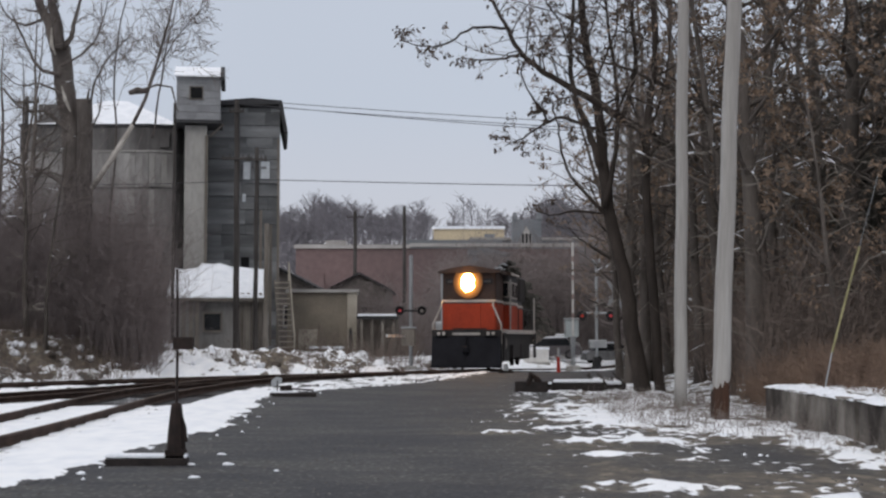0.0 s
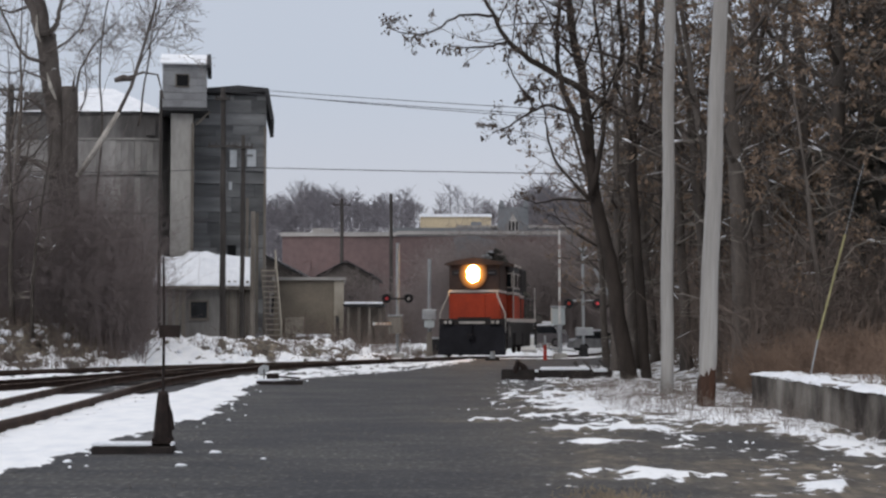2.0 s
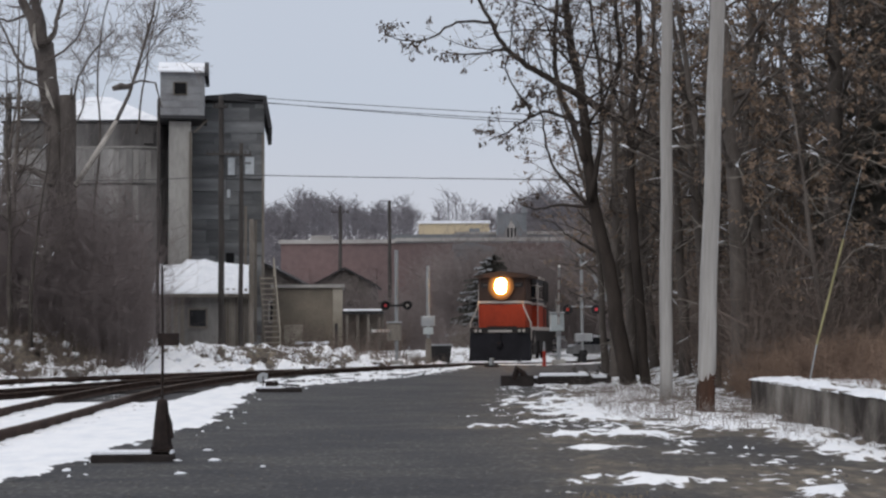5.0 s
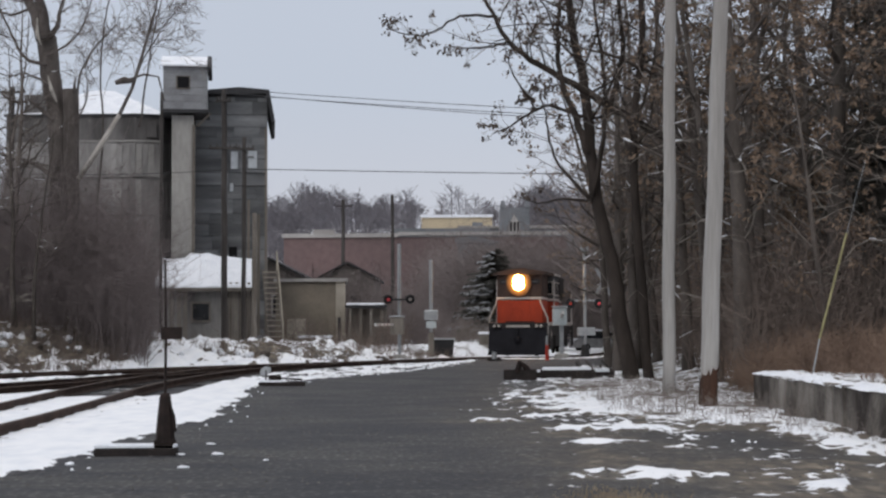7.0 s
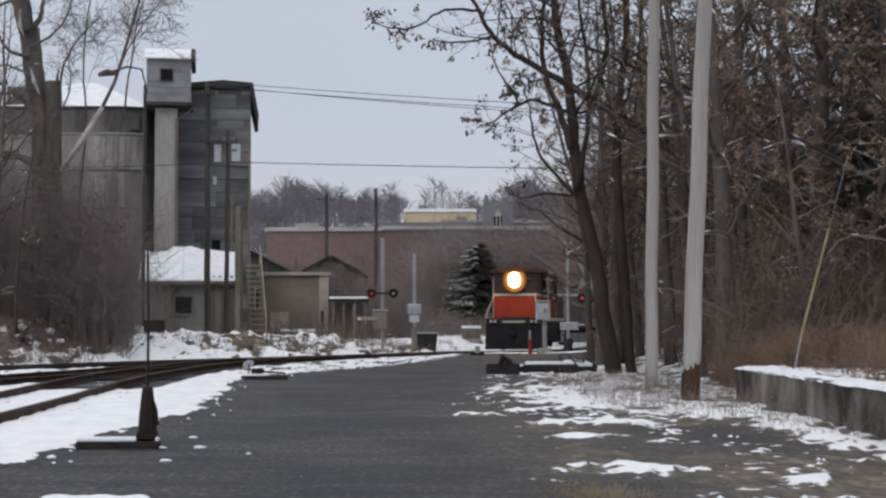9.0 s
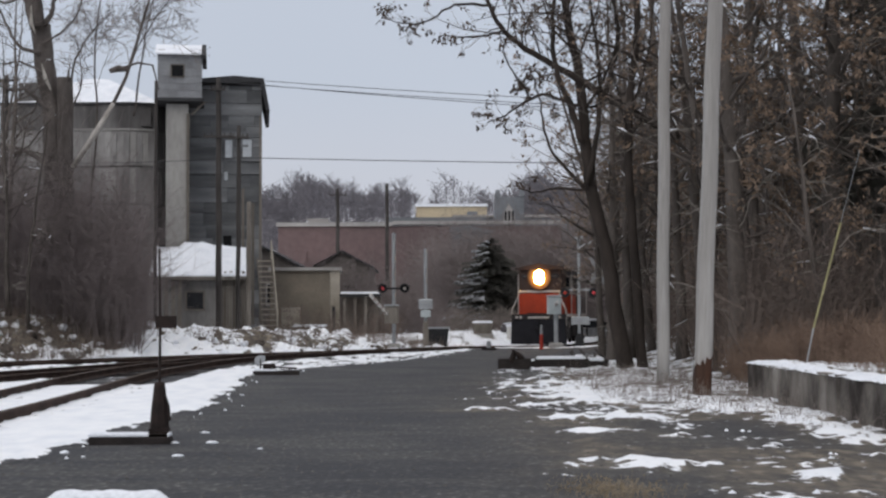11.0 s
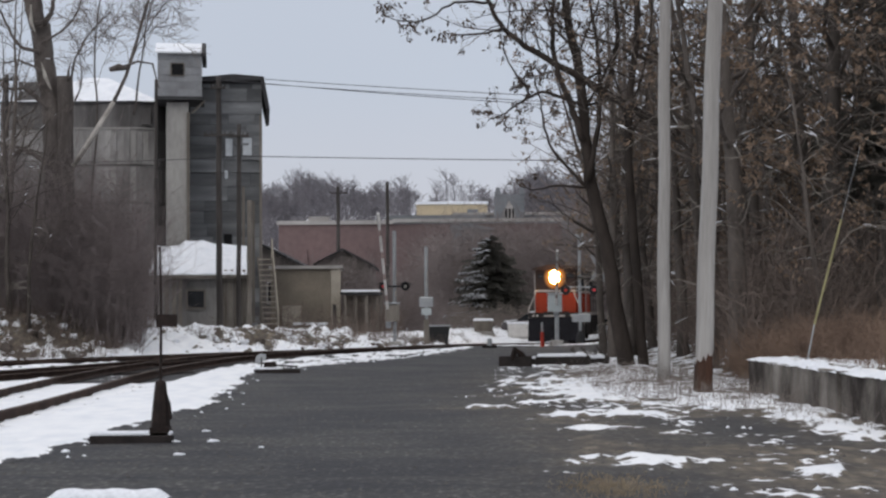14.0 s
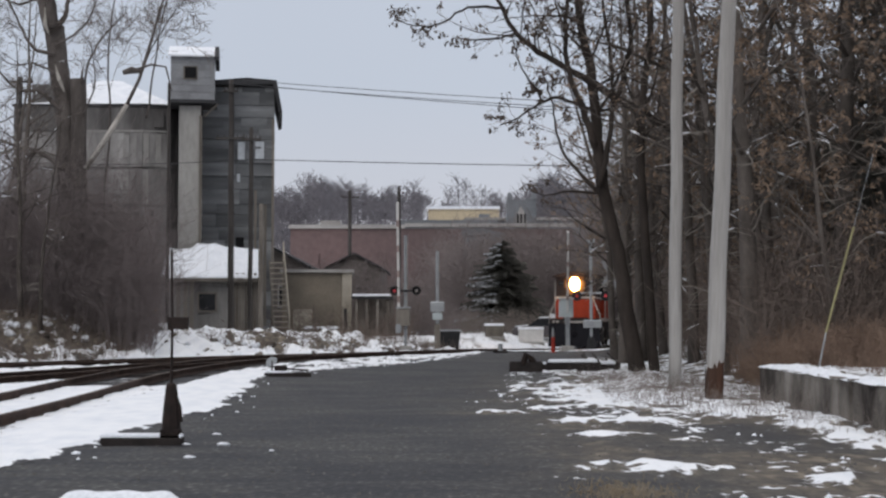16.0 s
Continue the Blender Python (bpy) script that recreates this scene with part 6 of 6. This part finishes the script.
def rubble():
    """Stones and snow lumps along the bank."""
    rnd = random.Random(51)
    for name, mat, label, count, lo, hi in (("rubble", WALLCON, "dark rubble stones on the bank", 40, 0.06, 0.25), ("snow_heaps", SNOW, "ploughed lumps of snow along the bank", 80, 0.05, 0.2)):
        g = Geo()
        for _ in range(count):
            y = rnd.uniform(47, 68)
            x = float(np.interp(y, A_Y, A_X)) - rnd.uniform(2.6, 8.0)
            s = rnd.uniform(lo, hi)
            c = Vector((x, y, land(x, y) + s * 0.12))
            b = len(g.v)
            n, m = 8, 5
            for i in range(m + 1):
                for k in range(n):
                    th, ph = math.pi * i / m, 2 * math.pi * k / n
                    d = Vector((math.sin(th) * math.cos(ph), math.sin(th) * math.sin(ph), 0.75 * math.cos(th)))
                    q = c + d * s * (1 + 0.8 * noise.noise(d * 2.1 + c))
                    g.v.append((q.x, q.y, q.z))
            for i in range(m):
                for k in range(n):
                    a, e2 = b + i * n + k, b + i * n + (k + 1) % n
                    g.f.append((a, e2, e2 + n, a + n))
        tagged(new(name, raw(name, g, mat, name == "snow_heaps")), label, "rubble" if name == "rubble" else "snow", kind="stuff")


rubble()


# ---------- snowy spruce, pines and far woods ----------
def spruce(seed, h, w, snow, label, name="spruce"):
    rnd = random.Random(seed)
    t = thing(name, label, "tree")
    part("trunk", raw("trunk", Geo().tube([(0, 0, -0.1), (0, 0, h * 0.5), (0, 0, h)], [0.2, 0.12, 0.02], 8), BARKDK), None, t)
    g, s = Geo(), Geo()
    for k in range(400):
        f = rnd.random() ** 1.25
        z = h * (0.06 + 0.93 * f)
        ln = w * (1 - f) ** 0.8 * rnd.uniform(0.75, 1.15) + 0.15
        a = rnd.uniform(0, 6.28)
        tip = Vector((math.cos(a) * ln, math.sin(a) * ln, -ln * 0.28))
        side = Vector((-math.sin(a), math.cos(a), 0))
        for q in range(7):
            u = (q + rnd.random()) / 7
            p = Vector((0, 0, z)) + tip * u
            for sg in (-1, 1):
                d = (tip.normalized() * 0.5 + side * sg * rnd.uniform(0.4, 0.9) + Vector((0, 0, -rnd.uniform(0.1, 0.5)))) * ln * 0.34 * (1.15 - u)
                e1 = p + d
                wv = Vector((0, 0, 0.1 + 0.08 * rnd.random())) + tip.normalized() * 0.06
                g.quad(p - wv, e1 - wv * 0.3, e1 + wv * 0.3, p + wv)
        if snow and rnd.random() < snow:
            p0, p1 = Vector((0, 0, z + 0.06)) + tip * 0.35, Vector((0, 0, z + 0.05)) + tip * 0.98
            s.tube([p0, p0.lerp(p1, 0.5) + Vector((0, 0, 0.08)), p1], [0.04, 0.085, 0.02], 5)
    part("foliage", raw("foliage", g, NEEDLE), None, t, "dark needled boughs")
    if s.v:
        tagged(part("bough_snow", raw("bough_snow", s, SNOW), None, t, "snow lying on boughs"), kind="stuff")
    return t


def snowy_spruce(seed, h, w, label):
    """A broad spruce of drooping boughs with hanging sprays, frosted on its weather side."""
    rnd = random.Random(seed)
    t = thing("spruce", label, "tree")
    part("trunk", raw("trunk", Geo().tube([(0, 0, -0.2), (0, 0, h * 0.5), (0.05, 0, h)], [0.24, 0.14, 0.02], 8), BARKDK), None, t)
    dark, limbs, frost = Geo(), Geo(), Geo()
    for k in range(330):
        f = rnd.random() ** 1.1
        z = h * (0.2 + 0.79 * f)
        a = rnd.uniform(0, 6.28)
        ln = (w * (1 - f) ** 0.62 * rnd.uniform(0.6, 1.05) + 0.2) * (1 + 0.12 * math.sin(k * 2.4))
        out = Vector((math.cos(a), math.sin(a), 0))
        side = Vector((-math.sin(a), math.cos(a), 0))
        pts = [Vector((0, 0, z)) + out * (ln * u) + Vector((0, 0, -ln * 0.34 * u + ln * 0.22 * u * u)) for u in (0, 0.35, 0.7, 1)]
        limbs.tube(pts, [0.05, 0.035, 0.02, 0.008], 4, cap=False)
        windward = -out.x > 0.3 and rnd.random() < 0.65
        for q in range(12):
            u = 0.15 + 0.85 * (q + rnd.random()) / 12
            p = pts[0].lerp(pts[3], u) - Vector((0, 0, ln * 0.05))
            for sg in (-1, 1):
                d = (out * rnd.uniform(0.3, 0.7) + side * sg * rnd.uniform(0.4, 1.0) + Vector((0, 0, -rnd.uniform(0.15, 0.7)))) * ln * 0.26 * (1.2 - 0.7 * u)
                wv = Vector((0, 0, 0.05 + 0.06 * rnd.random())) + out * 0.05
                dark.quad(p - wv, p + d - wv * 0.25, p + d + wv * 0.25, p + wv)
                if windward and u > 0.5:
                    up = Vector((0, 0, 0.05))
                    frost.tube([p + up, p + d * 0.55 + up, p + d * 0.95 + up * 0.6], [0.035, 0.05, 0.015], 4)
    part("branchwork", raw("branchwork", limbs, BARKDK), None, t)
    part("foliage", raw("foliage", dark, NEEDLE), None, t, "dark needled boughs")
    tagged(part("bough_snow", raw("bough_snow", frost, FROST), None, t, "frosted snow on the boughs"), kind="stuff")
    return t


put(snowy_spruce(61, 7.2, 3.7, "broad dark spruce with frosted boughs on one side"), 5.0, 112, 0, 1.0)
pine = spruce(62, 17, 3.8, 0.0, "dark green pine at the wood's edge", "pine")
put(pine, 13.0, 39, 0, 1.0)
for x, y, s in ((17.0, 46, 0.95), (20, 55, 1.05)):
    put(copy_thing(pine, Matrix.Identity(4)), x, y, x * 50, s)


def far_woods(name, label, seed, count, place, hlo, hhi, r, mat):
    rnd = random.Random(seed)
    g = Geo()
    for _ in range(count):
        x, y = place(rnd)
        h = rnd.uniform(hlo, hhi) * (0.8 + 0.5 * noise.noise((x / y * 30, y * 0.004, 3)))
        z0 = land(x, y)
        if y > 300 and -0.012 < x / y < 0.04 and rnd.random() < 0.85:
            continue
        g.tube([(x, y, z0 - 0.5), (x + rnd.gauss(0, 0.2), y, z0 + h * 0.5), (x + rnd.gauss(0, 0.4), y, z0 + h)], [r, r * 0.7, r * 0.2], 4, cap=False)
        for _k in range(24):
            u = rnd.uniform(0.22, 0.95)
            p = Vector((x, y, z0 + h * u))
            a = rnd.uniform(0, 6.28)
            ln = h * 0.5 * (1.15 - u) * rnd.uniform(0.6, 1.3) + 0.08 * h
            q = p + Vector((math.cos(a) * ln * 0.75, math.sin(a) * ln * 0.75, ln * rnd.uniform(0.4, 1.0)))
            g.tube([p, p.lerp(q, 0.5) + Vector((0, 0, -0.1 * ln)), q], [r * 0.35, r * 0.28, r * 0.1], 3, cap=False)
            for _q in range(2):
                e2 = p.lerp(q, rnd.uniform(0.4, 0.9))
                g.tube([e2, e2 + Vector((rnd.gauss(0, 0.35) * ln, rnd.gauss(0, 0.2) * ln, rnd.uniform(0.1, 0.5) * ln))], [r * 0.25, r * 0.12], 3, cap=False)
    return tagged(new(name, raw(name, g, mat)), label, "woods", kind="stuff")


# aerial haze is mixed into this pale bluish bark colour
FARBARK = material("hazed_distant_wood", (0.185, 0.175, 0.19), (0.13, 0.122, 0.134), 0.95, scale=0.05, fine=0.6, bump=0)
far_woods("hill_woods", "bare winter woods on the far hill", 71, 760, lambda r: (lambda y: (r.uniform(-0.16, 0.36) * y, y))(r.uniform(330, 620)), 10, 17, 0.3, FARBARK)
far_woods("wood_behind", "bare wood closing the view behind the roadside trees", 72, 430, lambda r: (lambda y: (r.uniform(0.125, 0.42) * y, y))(r.uniform(86, 150)), 9, 18, 0.22, FARBRUSH)
far_woods("ridge_wood", "dense grey wood on the near ridge", 74, 260, lambda r: (lambda y: (r.uniform(0.072, 0.19) * y, y))(r.uniform(330, 430)), 15, 21, 0.34, FARBARK)
far_woods("left_wood", "bare trees behind the silos", 73, 70, lambda r: (lambda y: (r.uniform(-0.42, -0.28) * y, y))(r.uniform(85, 140)), 8, 13, 0.18, TWIG)


# ---------- guy wire ----------
t = thing("guy_wire", "guy wire with yellow plastic guard", "guy wire")
a, b = Vector((6.03, 23.2, 0.6)), Vector((6.68, 23.2, 2.95))
part("anchor_rod", Geo().tube([a - Vector((0, 0, 0.2)), a.lerp(b, 0.28)], 0.012, 6), STEEL, t)
part("guard", Geo().tube([a.lerp(b, 0.28), b], 0.018, 8), YELLOW, t, "yellow plastic guard")
part("strand", Geo().tube([b, b + (b - a) * 0.5], 0.004, 5), STEEL, t)

t = thing("leaning_stick", "bare dead stick leaning on the snowy bank", "stick")
part("shaft", Geo().tube([(-12.3, 54, 0.3), (-12.9, 54.3, 1.0), (-13.8, 55, 1.95)], [0.045, 0.04, 0.025], 6), PALEBARK, t)
part("side_twig", Geo().tube([(-12.9, 54.3, 1.0), (-12.6, 54.4, 1.5)], [0.02, 0.01], 5), PALEBARK, t)


def gravel():
    """Loose stones and snow crumbs on the road."""
    rnd = random.Random(91)
    for name, mat, label, count in (("loose_stones", STONE, "loose grey stones on the wet road", 2600), ("snow_crumbs", SNOW, "crumbs of snow scattered on the road", 70)):
        g = Geo()
        for _ in range(count):
            y = 10 + 30 * rnd.random() ** 1.6
            xl, xr = lerp_table(ROAD_L, y), lerp_table(ROAD_R, y)
            x = rnd.uniform(xl, xr) if name == "loose_stones" else (xr - abs(rnd.gauss(0, 0.5)) if rnd.random() < 0.5 else xl + abs(rnd.gauss(0, 0.25)))
            s = rnd.uniform(0.008, 0.03) * (1.0 if name == "loose_stones" else 1.7)
            z = land(x, y)
            b = len(g.v)
            a = rnd.uniform(0, 6.28)
            for k in range(5):
                r = s * rnd.uniform(0.7, 1.4)
                g.v.append((x + r * math.cos(a + k * 1.257), y + r * math.sin(a + k * 1.257), z - 0.005))
            g.v.append((x, y, z + s * rnd.uniform(0.5, 0.9)))
            g.f += [(b + k, b + (k + 1) % 5, b + 5) for k in range(5)]
        tagged(new(name, raw(name, g, mat)), label, "stones" if name == "loose_stones" else "snow", kind="stuff")


gravel()


# ---------- motion ----------
def motions():
    rows = [(0.0, 0.96, 62.4, 0.097, -10), (1.0, 1.43, 64.0, 0.08, -10.1), (2.5, 2.1, 66.5, 0.05, -10.3), (4.0, 2.93, 69.5, -0.004, -10.6), (6.5, 4.15, 73.0, -0.08, -10.9), (8.0, 4.75, 75.0, -0.125, -11.1), (11.5, 6.35, 80.0, -0.236, -11.4), (13.0, 6.92, 81.5, -0.265, -11.6), (15.0, 7.6, 84.0, -0.307, -11.8), (16.0, 7.97, 85.0, -0.32, -12)]
    walk(loco, [(s, pose(x, y, z, 0, 0, a)) for s, x, y, z, a in rows])
    lift_l = [(0, 0), (9.2, 0), (10.6, 3), (11.3, 15), (12.0, 25), (12.6, 33), (13.2, 44), (14.1, 57), (15.2, 72), (16.0, 84)]
    walk(arm_l, [(s, pose(-0.3, -0.3, 1.6, -a, 0, -6.4)) for s, a in lift_l])
    lift_r = [(0, 86), (2.5, 85), (3.4, 80), (4.2, 66), (5.2, 30), (6.2, 2), (12.0, 2), (12.6, 10), (13.2, 24), (14.1, 36), (15.2, 48), (16.0, 60)]
    walk(arm_r, [(s, pose(-0.05, -0.5, 1.95, -a, 0, -4)) for s, a in lift_r])


motions()
